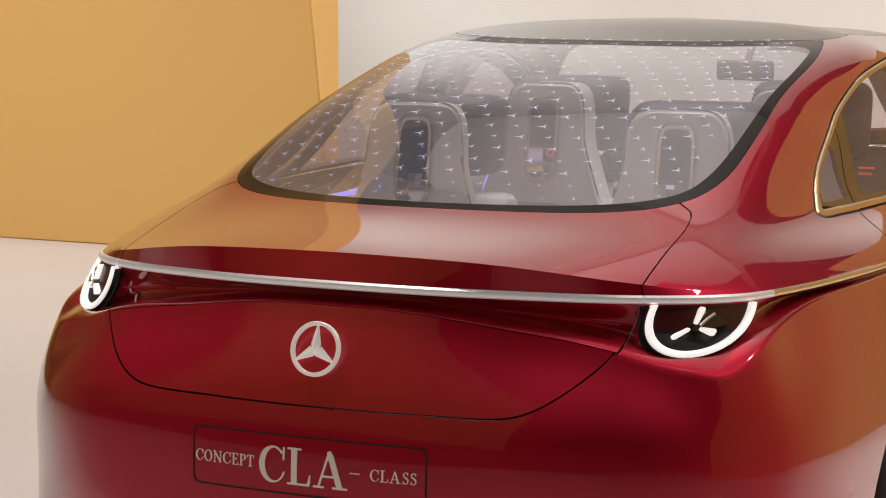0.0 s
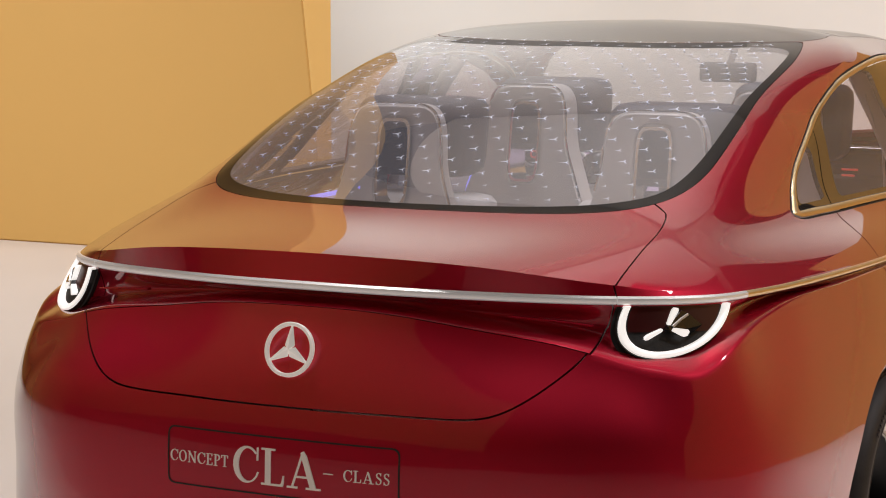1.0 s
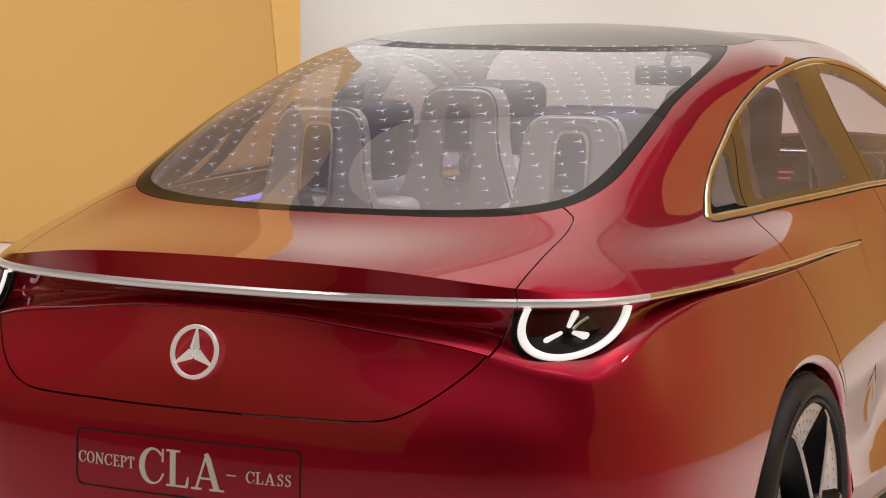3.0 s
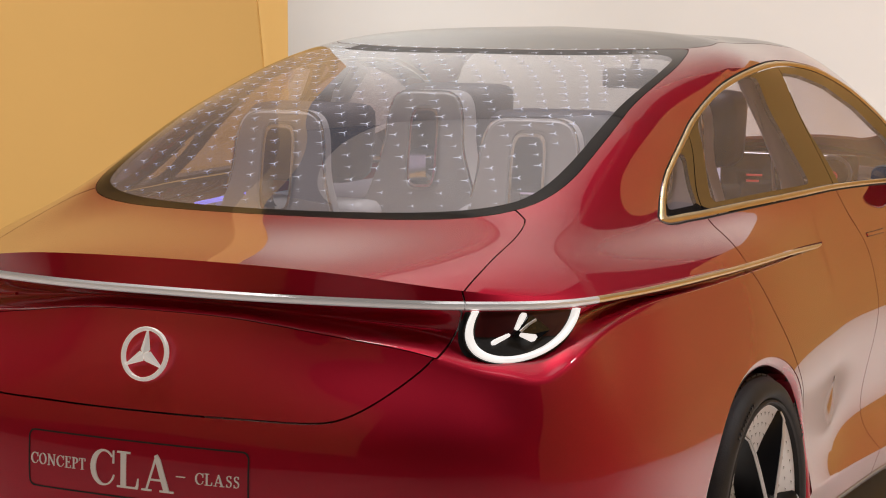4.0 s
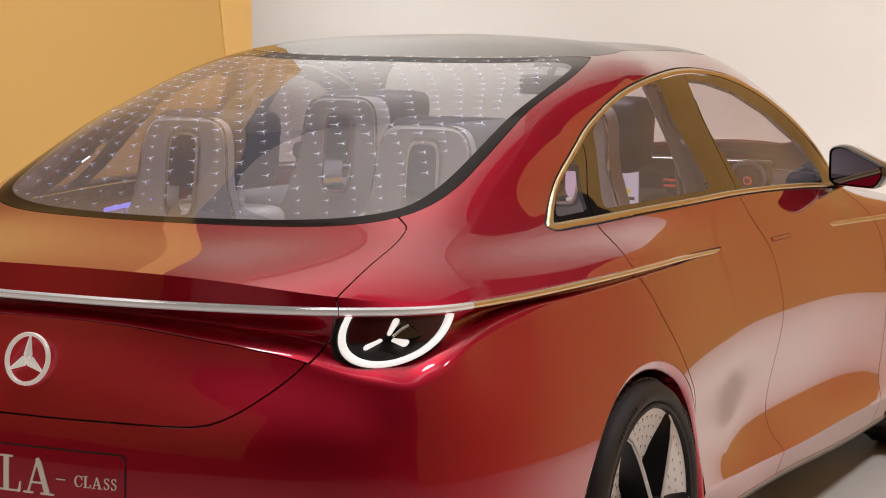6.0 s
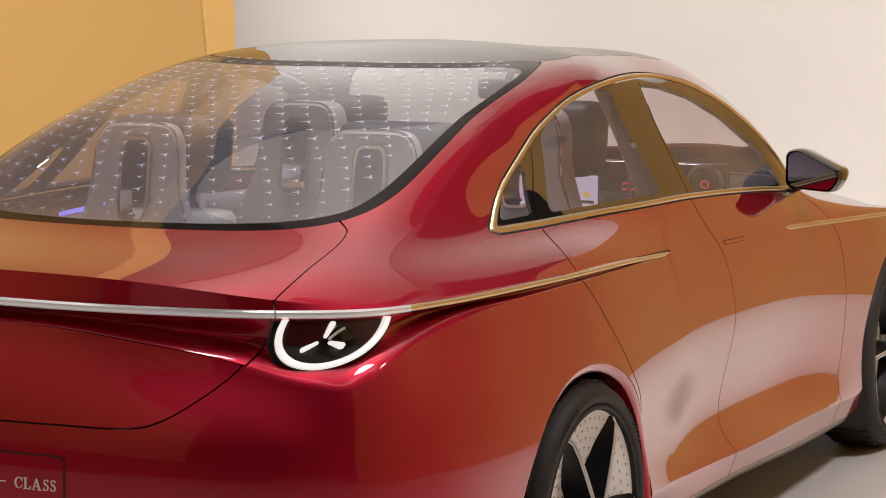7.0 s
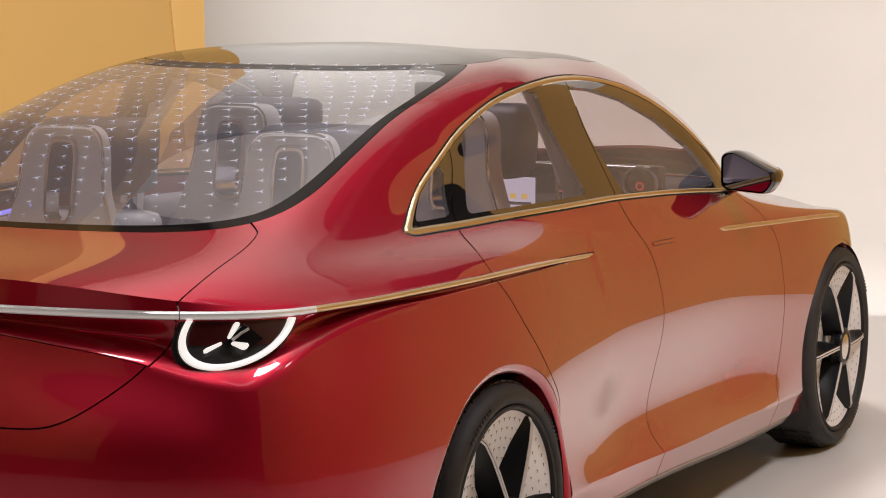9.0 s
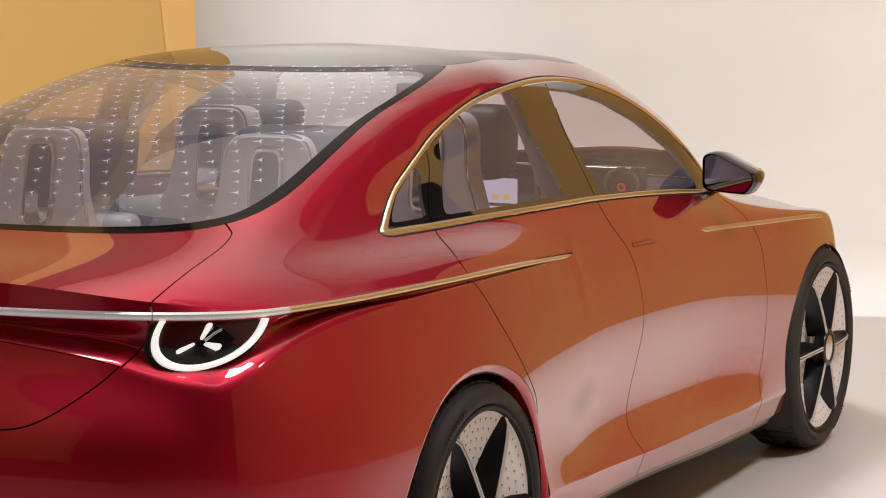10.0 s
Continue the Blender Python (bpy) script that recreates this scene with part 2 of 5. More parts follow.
foot = key([(0, 0, .4376, 1.080), (1, .2, .457, 1.079), (2, .4, .515, 1.080), (3, .57, .60, 1.088), (4, .655, .68, 1.086), (5, .695, .76, 1.075), (6, .720, .83, 1.062),
            (7, .742, .90, 1.050), (8, .764, .985, 1.041), (9, .797, 1.19, 1.036), (10, .820, 1.45, 1.035), (11, .845, 1.87, 1.031), (12, .856, 2.2, 1.022), (13, .860, 2.70, .992),
            (14, .855, 3.24, .932), (15, .86, 3.72, .866), (16, .82, 4.02, .825), (17, .68, 4.34, .765), (18, .45, 4.5, .72), (19, 0, 4.56, .71)])
pane = key([(0, 0, 1.00, 1.281), (1, .201, 1.015, 1.281), (2, .40, 1.07, 1.284), (3, .545, 1.14, 1.286), (4, .62, 1.20, 1.271), (5, .652, 1.26, 1.251), (6, .670, 1.32, 1.237),
            (7, .680, 1.38, 1.229), (8, .690, 1.45, 1.226), (9, .710, 1.58, 1.226), (10, .726, 1.75, 1.224), (11, .742, 2.06, 1.220), (12, .752, 2.34, 1.203), (13, .806, 2.75, 1.085),
            (13.6, .838, 3.02, 1.00), (14, .788, 3.27, .950), (15, .775, 3.72, .888), (16, .73, 4.00, .845), (17, .58, 4.27, .785), (18, .38, 4.42, .74), (19, 0, 4.46, .73)])
head = key([(0, 0, 1.62, 1.410), (1, .201, 1.635, 1.410), (2, .372, 1.68, 1.412), (3, .48, 1.73, 1.414), (4, .538, 1.77, 1.413), (5, .571, 1.80, 1.411), (6, .592, 1.84, 1.409),
            (7, .604, 1.88, 1.407), (8, .617, 1.93, 1.402), (9, .625, 2.0, 1.394), (10, .632, 2.1, 1.383), (11, .642, 2.27, 1.367), (12, .662, 2.46, 1.346), (13, .744, 2.80, 1.208),
            (13.6, .80, 3.05, 1.036), (14, .70, 3.30, .966), (15, .68, 3.72, .906), (16, .63, 3.96, .863), (17, .48, 4.2, .805), (18, .3, 4.33, .76), (19, 0, 4.37, .75)])
spine = key([(0, 0, 2.05, 1.459), (4, 0, 2.10, 1.459), (8, 0, 2.18, 1.458), (10, 0, 2.26, 1.449), (11, 0, 2.36, 1.436), (12, 0, 2.54, 1.410), (13, 0, 2.92, 1.294),
             (13.6, 0, 3.22, 1.10), (14, 0, 3.45, .985), (15, 0, 3.72, .935), (16, 0, 3.9, .895), (17, 0, 4.1, .84), (18, 0, 4.2, .80), (19, 0, 4.25, .79)])


def hermite(a, b, ta, tb, w):
    w = w[..., None]
    return a * (2 * w**3 - 3 * w**2 + 1) + ta * (w**3 - 2 * w**2 + w) + b * (3 * w**2 - 2 * w**3) + tb * (w**3 - w**2)


def skin(keys, s, v, first=None, last=None, sharp=()):
    """The point at s along and v up a skin through the keys (v = 0, 1, 2... on them); first, last: end tangents; sharp: keys that crease."""
    K = [k(s) for k in keys]
    n = len(K)
    d = [np.linalg.norm(K[i + 1] - K[i], axis=-1)[..., None] + 1e-6 for i in range(n - 1)]
    tan = []
    for i in range(n):
        if i == 0:
            tan.append((K[1] - K[0]) / d[0] if first is None else first(s))
        elif i == n - 1:
            tan.append((K[-1] - K[-2]) / d[-1] if last is None else last(s))
        else:
            e0, e1 = (K[i] - K[i - 1]) / d[i - 1], (K[i + 1] - K[i]) / d[i]
            tan.append((e0 * d[i] + e1 * d[i - 1]) / (d[i] + d[i - 1]))
    out = np.zeros(np.broadcast(s, v).shape + (3,))
    for i in range(n - 1):
        ta = (K[i + 1] - K[i]) / d[i] if i in sharp else tan[i]
        tb = (K[i + 1] - K[i]) / d[i] if i + 1 in sharp else tan[i + 1]
        w = np.clip(v - i, 0, 1)
        m = (v >= i) & ((v < i + 1) | (i == n - 2))
        out = np.where(m[..., None], hermite(K[i], K[i + 1], ta * d[i], tb * d[i], w), out)
    return out


def blend(s, a, b):
    w = np.clip((s - a) / (b - a), 0, 1)
    return (w * w * (3 - 2 * w))[..., None]


def outward(s):
    """The level direction out of the body at the waist."""
    q = waist(np.clip(s + .02, 0, S_END)) - waist(np.clip(s - .02, 0, S_END))
    o = np.stack([q[..., 1], -q[..., 0], 0 * q[..., 0]], -1)
    return o / (np.linalg.norm(o, axis=-1)[..., None] + 1e-9)


def shoulder_tan(s):
    """The way up at the waist along the side."""
    up = np.zeros(np.shape(s) + (3,))
    up[..., 2] = 1
    t = up - outward(s) * .42
    return t / np.linalg.norm(t, axis=-1)[..., None]


def crease_tan(s):
    """At the top of the lower body: rolls in at the rear, runs on upward along the side."""
    up = np.zeros(np.shape(s) + (3,))
    up[..., 2] = 1
    t = up * .9 - outward(s) * .45
    t = t / np.linalg.norm(t, axis=-1)[..., None]
    k = blend(s, NODE[6], NODE[9])
    t = t * (1 - k) + shoulder_tan(s) * k
    return t / np.linalg.norm(t, axis=-1)[..., None]


def lip_tan(s):
    q = foot(s) - lip(s)
    q = q / np.linalg.norm(q, axis=-1)[..., None]
    k = blend(s, NODE[2], NODE[8])
    t = shoulder_tan(s) - outward(s) * .62 * (1 - blend(s, NODE[7], NODE[10]))
    t = t / np.linalg.norm(t, axis=-1)[..., None]
    t = q * (1 - k) + t * k
    return t / np.linalg.norm(t, axis=-1)[..., None]


def spine_tan(s):
    q = spine(s) - head(s)
    q[..., 2] *= .15
    return q / np.linalg.norm(q, axis=-1)[..., None]


def bar_low(s):
    """The lower edge of the light bar: 16 mm under the waist line, running out along the side."""
    k = blend(s, NODE[7], NODE[11])
    p = waist(s)
    p[..., 2] -= (.016 * (1 - k) + .008 * k)[..., 0]
    return p


def recess(s):
    """The back of the groove under the light bar."""
    k = blend(s, NODE[6], NODE[9])
    lamp = np.exp(-((s - .80) / .16) ** 2)[..., None]
    deep = (.050 - .014 * lamp) * (1 - k) + .012 * k
    p = .5 * (crease(s) + bar_low(s))
    return p - outward(s) * deep


def merged(k, a=2.275, b=2.305):
    """The key k, led into the waist line past the end of the rear trim."""
    return lambda s: k(s) * (1 - blend(s, a, b)) + waist(s) * blend(s, a, b)


def P_low(s, v):
    return skin([hem, flare, tuck, belly, merged(crease)], s, v, last=crease_tan, sharp=(1,))


def P_groove(s, v):
    return skin([crease, recess, bar_low], s, v, first=lambda q: -outward(q) * .62 + np.array([0, 0, .62]))


def P_tail(s, v):
    return skin([waist, lip], s, v)


def P_up(s, v):
    return skin([merged(lip), foot, pane, head, spine], s, v, first=lip_tan, last=spine_tan)

# ---- mesh helpers ----


def mesh_object(name, verts, faces, mat, parent=None, label="", smooth=True):
    me = bpy.data.meshes.new(name)
    me.from_pydata([tuple(map(float, v)) for v in verts], [], [tuple(f) for f in faces])
    me.update()
    if smooth:
        me.polygons.foreach_set("use_smooth", [True] * len(me.polygons))
        me.set_sharp_from_angle(angle=radians(32))
    if mat:
        me.materials.append(mat)
    ob = new(name, me)
    if parent:
        ob.parent = parent
    if label:
        tagged(ob, label)
    return ob


def part(name, bm, mat, parent, label="", smooth=True):
    """A bmesh as one mesh object under a thing or a part."""
    me = bpy.data.meshes.new(name)
    bm.to_mesh(me)
    bm.free()
    if smooth:
        me.polygons.foreach_set("use_smooth", [True] * len(me.polygons))
        me.set_sharp_from_angle(angle=radians(38))
    me.materials.append(mat)
    ob = new(name, me)
    if parent:
        ob.parent = parent
    if label:
        tagged(ob, label)
    return ob


def thing(name, label, category, at=(0, 0, 0), group="", kind=""):
    ob = new(name)
    ob.location = at
    ob.empty_display_size = .1
    return tagged(ob, label, category, group, kind)


def box_bm(bm, lo, hi, m=None, bevel=0.0):
    g = bmesh.ops.create_cube(bm, size=1)["verts"]
    lo, hi = Vector(lo), Vector(hi)
    for v in g:
        v.co = Vector([(lo[i] + hi[i]) / 2 + v.co[i] * (hi[i] - lo[i]) for i in range(3)])
    if bevel:
        e = list({e for v in g for e in v.link_edges})
        r = bmesh.ops.bevel(bm, geom=e, offset=bevel, segments=3, affect="EDGES", profile=.6)
        g = list({v for f in r["faces"] for v in f.verts} | {v for v in g if v.is_valid})
    if m:
        bmesh.ops.transform(bm, matrix=m, verts=[v for v in g if v.is_valid])
    return g


def lathe_bm(bm, prof, n=64, closed=False):
    """Turns (radius, x) points about the x axis."""
    rings = []
    for k in range(n):
        a = 2 * math.pi * k / n
        rings.append([bm.verts.new((x, r * math.cos(a), r * math.sin(a))) for r, x in prof])
    for k in range(n):
        A, B = rings[k], rings[(k + 1) % n]
        for i in range(len(prof) - (0 if closed else 1)):
            j = (i + 1) % len(prof)
            bm.faces.new((A[i], A[j], B[j], B[i]))


def tube_bm(bm, pts, radius, n=8, flat=1.0, ups=None):
    """A round or flattened bar along points."""
    pts = [Vector(p) for p in pts]
    rings = []
    for i, p in enumerate(pts):
        d = (pts[min(i + 1, len(pts) - 1)] - pts[max(i - 1, 0)]).normalized()
        u = Vector(ups[i]) if ups else Vector((0, 0, 1))
        a = d.cross(u).normalized()
        b = a.cross(d).normalized()
        rings.append([bm.verts.new(p + a * radius * math.cos(2 * math.pi * k / n) + b * radius * flat * math.sin(2 * math.pi * k / n)) for k in range(n)])
    for A, B in zip(rings, rings[1:]):
        for k in range(n):
            bm.faces.new((A[k], A[(k + 1) % n], B[(k + 1) % n], B[k]))
    bm.faces.new(rings[0][::-1])
    bm.faces.new(rings[-1])


def strip_mesh(rows, close=False):
    """Faces between rows of equal length."""
    V, F, k = [], [], len(rows[0])
    for r in rows:
        V += [tuple(p) for p in r]
    n = len(rows)
    for i in range(n if close else n - 1):
        for j in range(k - 1):
            a, b = i * k, ((i + 1) % n) * k
            F.append((a + j, b + j, b + j + 1, a + j + 1))
    return V, F


def flip(V, F, sign):
    return [(x * sign, y, z) for x, y, z in V], (F if sign > 0 else [tuple(f[::-1]) for f in F])


class Sheet:
    """A piece of the body skin: places (s, v) on one of its patches, and faces, which can be cut along curves."""

    def __init__(self, P, uv, faces):
        self.P, self.uv, self.faces = P, np.asarray(uv, float).reshape(-1, 2), faces
        self.xyz = P(self.uv[:, 0], self.uv[:, 1]) if len(self.uv) else np.zeros((0, 3))

    @staticmethod
    def grid(P, ss, vv):
        ns, nv = len(ss), len(vv)
        S, V = np.meshgrid(ss, vv, indexing="ij")
        f = [(i * nv + j, (i + 1) * nv + j, (i + 1) * nv + j + 1, i * nv + j + 1) for i in range(ns - 1) for j in range(nv - 1)]
        return Sheet(P, np.stack([S.ravel(), V.ravel()], 1), f)

    def cut(self, fn, at=0.0):
        """What lies where fn < at."""
        val = fn(self) - at
        uv, faces, made, out = list(map(tuple, self.uv)), [], {}, self.faces
        neg = val < 0
        for f in out:
            k = [neg[i] for i in f]
            if all(k):
                faces.append(f)
            elif any(k):
                g = []
                n = len(f)
                for q in range(n):
                    a, b = f[q], f[(q + 1) % n]
                    if neg[a]:
                        g.append(a)
                    if neg[a] != neg[b]:
                        e = (a, b) if a < b else (b, a)
                        if e not in made:
                            made[e] = len(uv)
                            w = val[e[0]] / (val[e[0]] - val[e[1]])
                            uv.append((uv[e[0]][0] + w * (uv[e[1]][0] - uv[e[0]][0]), uv[e[0]][1] + w * (uv[e[1]][1] - uv[e[0]][1])))
                        g.append(made[e])
                if len(g) > 2:
                    faces.append(tuple(g))
        used = sorted({i for f in faces for i in f})
        ren = {o: n for n, o in enumerate(used)}
        return Sheet(self.P, [uv[i] for i in used], [tuple(ren[i] for i in f) for f in faces])


def welded(sheets, mirror=False, both=False):
    """The points and faces of several sheets as one, joined where they meet."""
    V, F, seen = [], [], {}
    for sh in sheets:
        for sign in ((1, -1) if both else ((-1,) if mirror else (1,))):
            ids = []
            for p in sh.xyz:
                q = (p[0] * sign, p[1], p[2])
                k = (round(q[0], 5), round(q[1], 5), round(q[2], 5))
                if k not in seen:
                    seen[k] = len(V)
                    V.append(q)
                ids.append(seen[k])
            for f in sh.faces:
                g = [ids[i] for i in f]
                g = [a for i, a in enumerate(g) if a != g[i - 1]]
                if len(set(g)) > 2:
                    F.append(tuple(g[::-1]) if sign < 0 else tuple(g))
    return np.array(V), F


def normals(V, F):
    N = np.zeros_like(V)
    for f in F:
        a, b, c = V[f[0]], V[f[1]], V[f[2]]
        n = np.cross(b - a, c - a)
        if len(f) > 3:
            n = n + np.cross(c - a, V[f[3]] - a)
        for i in f:
            N[i] += n
    return N / (np.linalg.norm(N, axis=1)[:, None] + 1e-12)


def panel(name, sheets, mat, parent, label="", flange=.012, lift=0.0, mirror=False, both=False):
    """Sheets as one panel with turned-in edges."""
    V, F = welded(sheets, mirror, both)
    N = normals(V, F)
    V = V + N * lift
    count = {}
    for f in F:
        for i in range(len(f)):
            e = (f[i], f[(i + 1) % len(f)])
            count[e] = count.get(e, 0) + 1
    verts, faces = [tuple(v) for v in V], list(F)
    edge = [(a, b) for a, b in count if (b, a) not in count]
    if flange:
        top, low = {}, {}
        for a, b in edge:
            for i in (a, b):
                if i not in top:
                    top[i] = len(verts)
                    verts.append(tuple(V[i]))
                    low[i] = len(verts)
                    verts.append(tuple(V[i] - N[i] * (flange + max(lift, 0))))
            faces.append((top[b], top[a], low[a], low[b]))
    ob = mesh_object(name, verts, faces, mat, parent, label)
    if mat == RED:  # the turned-in edges lie in the joints, coloured dark so the seams read dark
        ob.data.materials.append(SEAM)
        for poly in ob.data.polygons[len(F):]:
            poly.material_index = 1
    return ob


def sdf(poly):
    """Signed distance (inside below 0) from a closed polygon, for arrays of points."""
    A = np.asarray(poly, float)
    B = np.roll(A, -1, 0)

    lo, hi = A.min(0) - .03, A.max(0) + .03

    def at(points):
        near = ((points > lo) & (points < hi)).all(1)  # far points need no exact distance
        full = np.full(len(points), .03)
        p = points[near]
        out = np.empty(len(p))
        for c in range(0, len(p), 4000):
            q = p[c:c + 4000]
            d, w = B - A, q[:, None, :] - A[None]
            t = np.clip((w * d).sum(-1) / ((d * d).sum(-1) + 1e-12), 0, 1)
            dist = np.sqrt(((w - t[..., None] * d) ** 2).sum(-1)).min(1)
            y, y0, y1 = q[:, None, 1], A[None, :, 1], B[None, :, 1]
            cross = ((y0 > y) != (y1 > y)) & (q[:, None, 0] < (B[:, 0] - A[:, 0]) * (y - y0) / (y1 - y0 + 1e-12) + A[:, 0])
            out[c:c + 4000] = np.where(cross.sum(1) % 2 == 1, -dist, dist)
        full[near] = out
        return full
    return at


def smooth_loop(pts, n=7):
    """A closed curve through points, finely divided."""
    P = np.asarray(pts, float)
    out = []
    m = len(P)
    for i in range(m):
        a, b, c, d = P[i - 1], P[i], P[(i + 1) % m], P[(i + 2) % m]
        for t in np.arange(n) / n:
            out.append(.5 * (2 * b + (c - a) * t + (2 * a - 5 * b + 4 * c - d) * t * t + (3 * b - a - 3 * c + d) * t**3))
    return np.array(out)


def rounded(poly, r, n=6):
    """A polygon with its corners rounded."""
    P = [np.asarray(p, float) for p in poly]
    out = []
    for i, p in enumerate(P):
        a, b = P[i - 1] - p, P[(i + 1) % len(P)] - p
        la, lb = np.linalg.norm(a), np.linalg.norm(b)
        k = min(r, la * .45, lb * .45)
        p0, p1 = p + a / la * k, p + b / lb * k
        for t in np.linspace(0, 1, n):
            out.append((1 - t) ** 2 * p0 + 2 * t * (1 - t) * p + t * t * p1)
    return np.array(out)


yz = lambda sh: sh.xyz[:, 1:]
xz = lambda sh: sh.xyz[:, (0, 2)]
sv = lambda k: (lambda sh: sh.uv * (1, k))

# ---- studio ----


def wall_slab(name, a, b, z0, z1, thick, mat, label, category="wall"):
    """An upright slab from a to b in plan, its thickness behind it (to the left of a to b)."""
    a, b = Vector((*a, 0)), Vector((*b, 0))
    d = (b - a).normalized()
    n = Vector((-d.y, d.x, 0)) * thick
    bm = bmesh.new()
    vs = [bm.verts.new((p.x, p.y, z)) for z in (z0, z1) for p in (a, b, b + n, a + n)]
    for f in ((0, 1, 5, 4), (1, 2, 6, 5), (2, 3, 7, 6), (3, 0, 4, 7), (4, 5, 6, 7), (3, 2, 1, 0)):
        bm.faces.new([vs[i] for i in f])
    bmesh.ops.recalc_face_normals(bm, faces=bm.faces)
    bmesh.ops.bevel(bm, geom=list(bm.edges), offset=.01, segments=2, affect="EDGES")
    return tagged(part(name, bm, mat, None, label), "", category, kind="structure")


def cove_floor():
    """The floor, sweeping up at the far end into the white wall."""
    prof = [(-14.0, 0.0), (-4.0, 0), (4, 0), (8.0, 0.0)]
    R = 2.2
    for k in range(13):
        a = radians(90 * k / 12)
        prof.append((9.4 + R * math.sin(a), R - R * math.cos(a)))
    prof.append((9.4 + R, 11.78))
    bm = bmesh.new()
    xs = [-16, -8, 0, 8, 16]
    rows = [[bm.verts.new((x, y, z)) for x in xs] for y, z in prof]
    for A, B in zip(rows, rows[1:]):
        for i in range(len(xs) - 1):
            bm.faces.new((A[i], A[i + 1], B[i + 1], B[i]))
    return tagged(part("floor", bm, FLOOR, None, "pale warm-white studio floor curving up into the wall"), "", "floor", kind="structure")


cove_floor()


def leaning_wall():
    """The yellow panel on the far side: a thick slab whose front edge leans back as it rises."""
    bm = bmesh.new()
    f = [(-15.6, 6.72, 0), (-3.607, 6.72, 0), (-4.0, 6.72, 3.7), (-4.75, 6.72, 5.1), (-5.5, 6.72, 6.9), (-6.9, 6.72, 11.2), (-15.6, 6.72, 11.2)]
    g = [(-15.6, 7.12, 0), (-3.80, 7.12, 0), (-3.80, 7.12, 3.7), (-4.5, 7.12, 5.1), (-5.25, 7.12, 6.9), (-6.65, 7.12, 11.2), (-15.6, 7.12, 11.2)]
    F, G = [bm.verts.new(p) for p in f], [bm.verts.new(p) for p in g]
    bm.faces.new(F)
    bm.faces.new(G[::-1])
    n = len(F)
    for i in range(n):
        bm.faces.new((F[(i + 1) % n], F[i], G[i], G[(i + 1) % n]))
    bmesh.ops.recalc_face_normals(bm, faces=bm.faces)
    bmesh.ops.bevel(bm, geom=list(bm.edges), offset=.008, segments=2, affect="EDGES")
    return tagged(part("wall_yellow_front", bm, YELLOW, None, "tall thick ochre-yellow studio wall panel with a leaning edge"), "", "wall", kind="structure")


def curved_wall():
    """The yellow panel beyond the bonnet, curving round beside the car."""
    path = [(.52, 6.72), (1.0, 6.72), (1.5, 6.72), (1.8, 6.72), (2.1, 6.72), (2.4, 6.72)]
    R = 2.3
    path += [(2.4 + R * math.sin(a), 6.72 - R + R * math.cos(a)) for a in np.linspace(.06, math.pi / 2, 18)] + [(4.7, 1.8), (4.7, -.9)]
    bm = bmesh.new()
    rows = []
    for i, (x, y) in enumerate(path):
        a, b = Vector(path[max(i - 1, 0)]), Vector(path[min(i + 1, len(path) - 1)])
        d = (b - a).normalized()
        n = Vector((-d.y, d.x)) * .2
        top = float(np.interp(x, [.5, 1.5, 2.1, 2.5, 4.3], [2.7, 3.1, 3.9, 4.3, 4.6]))
        rows.append([bm.verts.new((x, y, 0)), bm.verts.new((x, y, top)), bm.verts.new((x + n.x, y + n.y, top)), bm.verts.new((x + n.x, y + n.y, 0))])
    for A, B in zip(rows, rows[1:]):
        for i in range(4):
            bm.faces.new((A[i], A[(i + 1) % 4], B[(i + 1) % 4], B[i]))
    bm.faces.new(rows[0])
    bm.faces.new(rows[-1][::-1])
    bmesh.ops.recalc_face_normals(bm, faces=bm.faces)
    return tagged(part("wall_yellow_right", bm, YELLOW, None, "curved ochre-yellow wall panel beyond the bonnet"), "", "wall", kind="structure")


leaning_wall()
curved_wall()
# unseen screen added so the rear pillar mirrors a dark zone
wall_slab("dark_screen_front", (2.7, 11.40), (15.8, 11.40), 0.0, 10.3, .15, SHADE, "unseen dark screen before the white wall, added for dark reflections")
wall_slab("wall_yellow_rear", (-.4, -7.5), (-15.8, -7.5), 0.0, 11.7, .2, YELLOW, "ochre-yellow wall panel behind the camera")
# unseen low screen added to darken what the bumper mirrors
wall_slab("dark_screen_rear", (4.0, -7.0), (-15.8, -7.0), 0.0, 1.5, .2, SHADE, "unseen low dark screen behind the camera, added for dark reflections")
wall_slab("wall_left", (-15.9, -14), (-15.9, 12), 0, 11.7, .2, YELLOW, "ochre-yellow far side wall of the studio")
wall_slab("wall_right", (15.9, 12), (15.9, -14), 0, 11.7, .2, SHADE, "dark far side wall of the studio")
wall_slab("wall_rear", (15.9, -13.9), (-15.9, -13.9), 0, 11.7, .2, SHADE, "dark cloth-covered rear wall of the studio")
bm = bmesh.new()
box_bm(bm, (-16, -14, 11.8), (16, 12, 12.0))
tagged(part("ceiling", bm, SHADE, None, "dark studio ceiling", smooth=False), "", "ceiling", kind="structure")

# unseen white panel added for the car's upper faces to mirror
bm = bmesh.new()
box_bm(bm, (-7.2, 4.5, 11.3), (3.4, 11.5, 11.4), bevel=.02)
tagged(part("reflection_panel", bm, COVE, None, "large unseen white panel under the ceiling, added for pale reflections", smooth=False), "", "ceiling panel", kind="structure")

# unseen sheet added so the rear bumper mirrors a dimmer floor
bm = bmesh.new()
box_bm(bm, (-4.2, -13.5, .002), (6.0, -.55, .012), bevel=.004)
tagged(part("reflection_sheet", bm, MAT, None, "unseen pale grey sheet on the floor behind the car, added to dim reflections"), "", "mat", kind="structure")

# ---- the car ----
car = thing("car", "metallic red four-door concept saloon standing on a studio floor", "car")

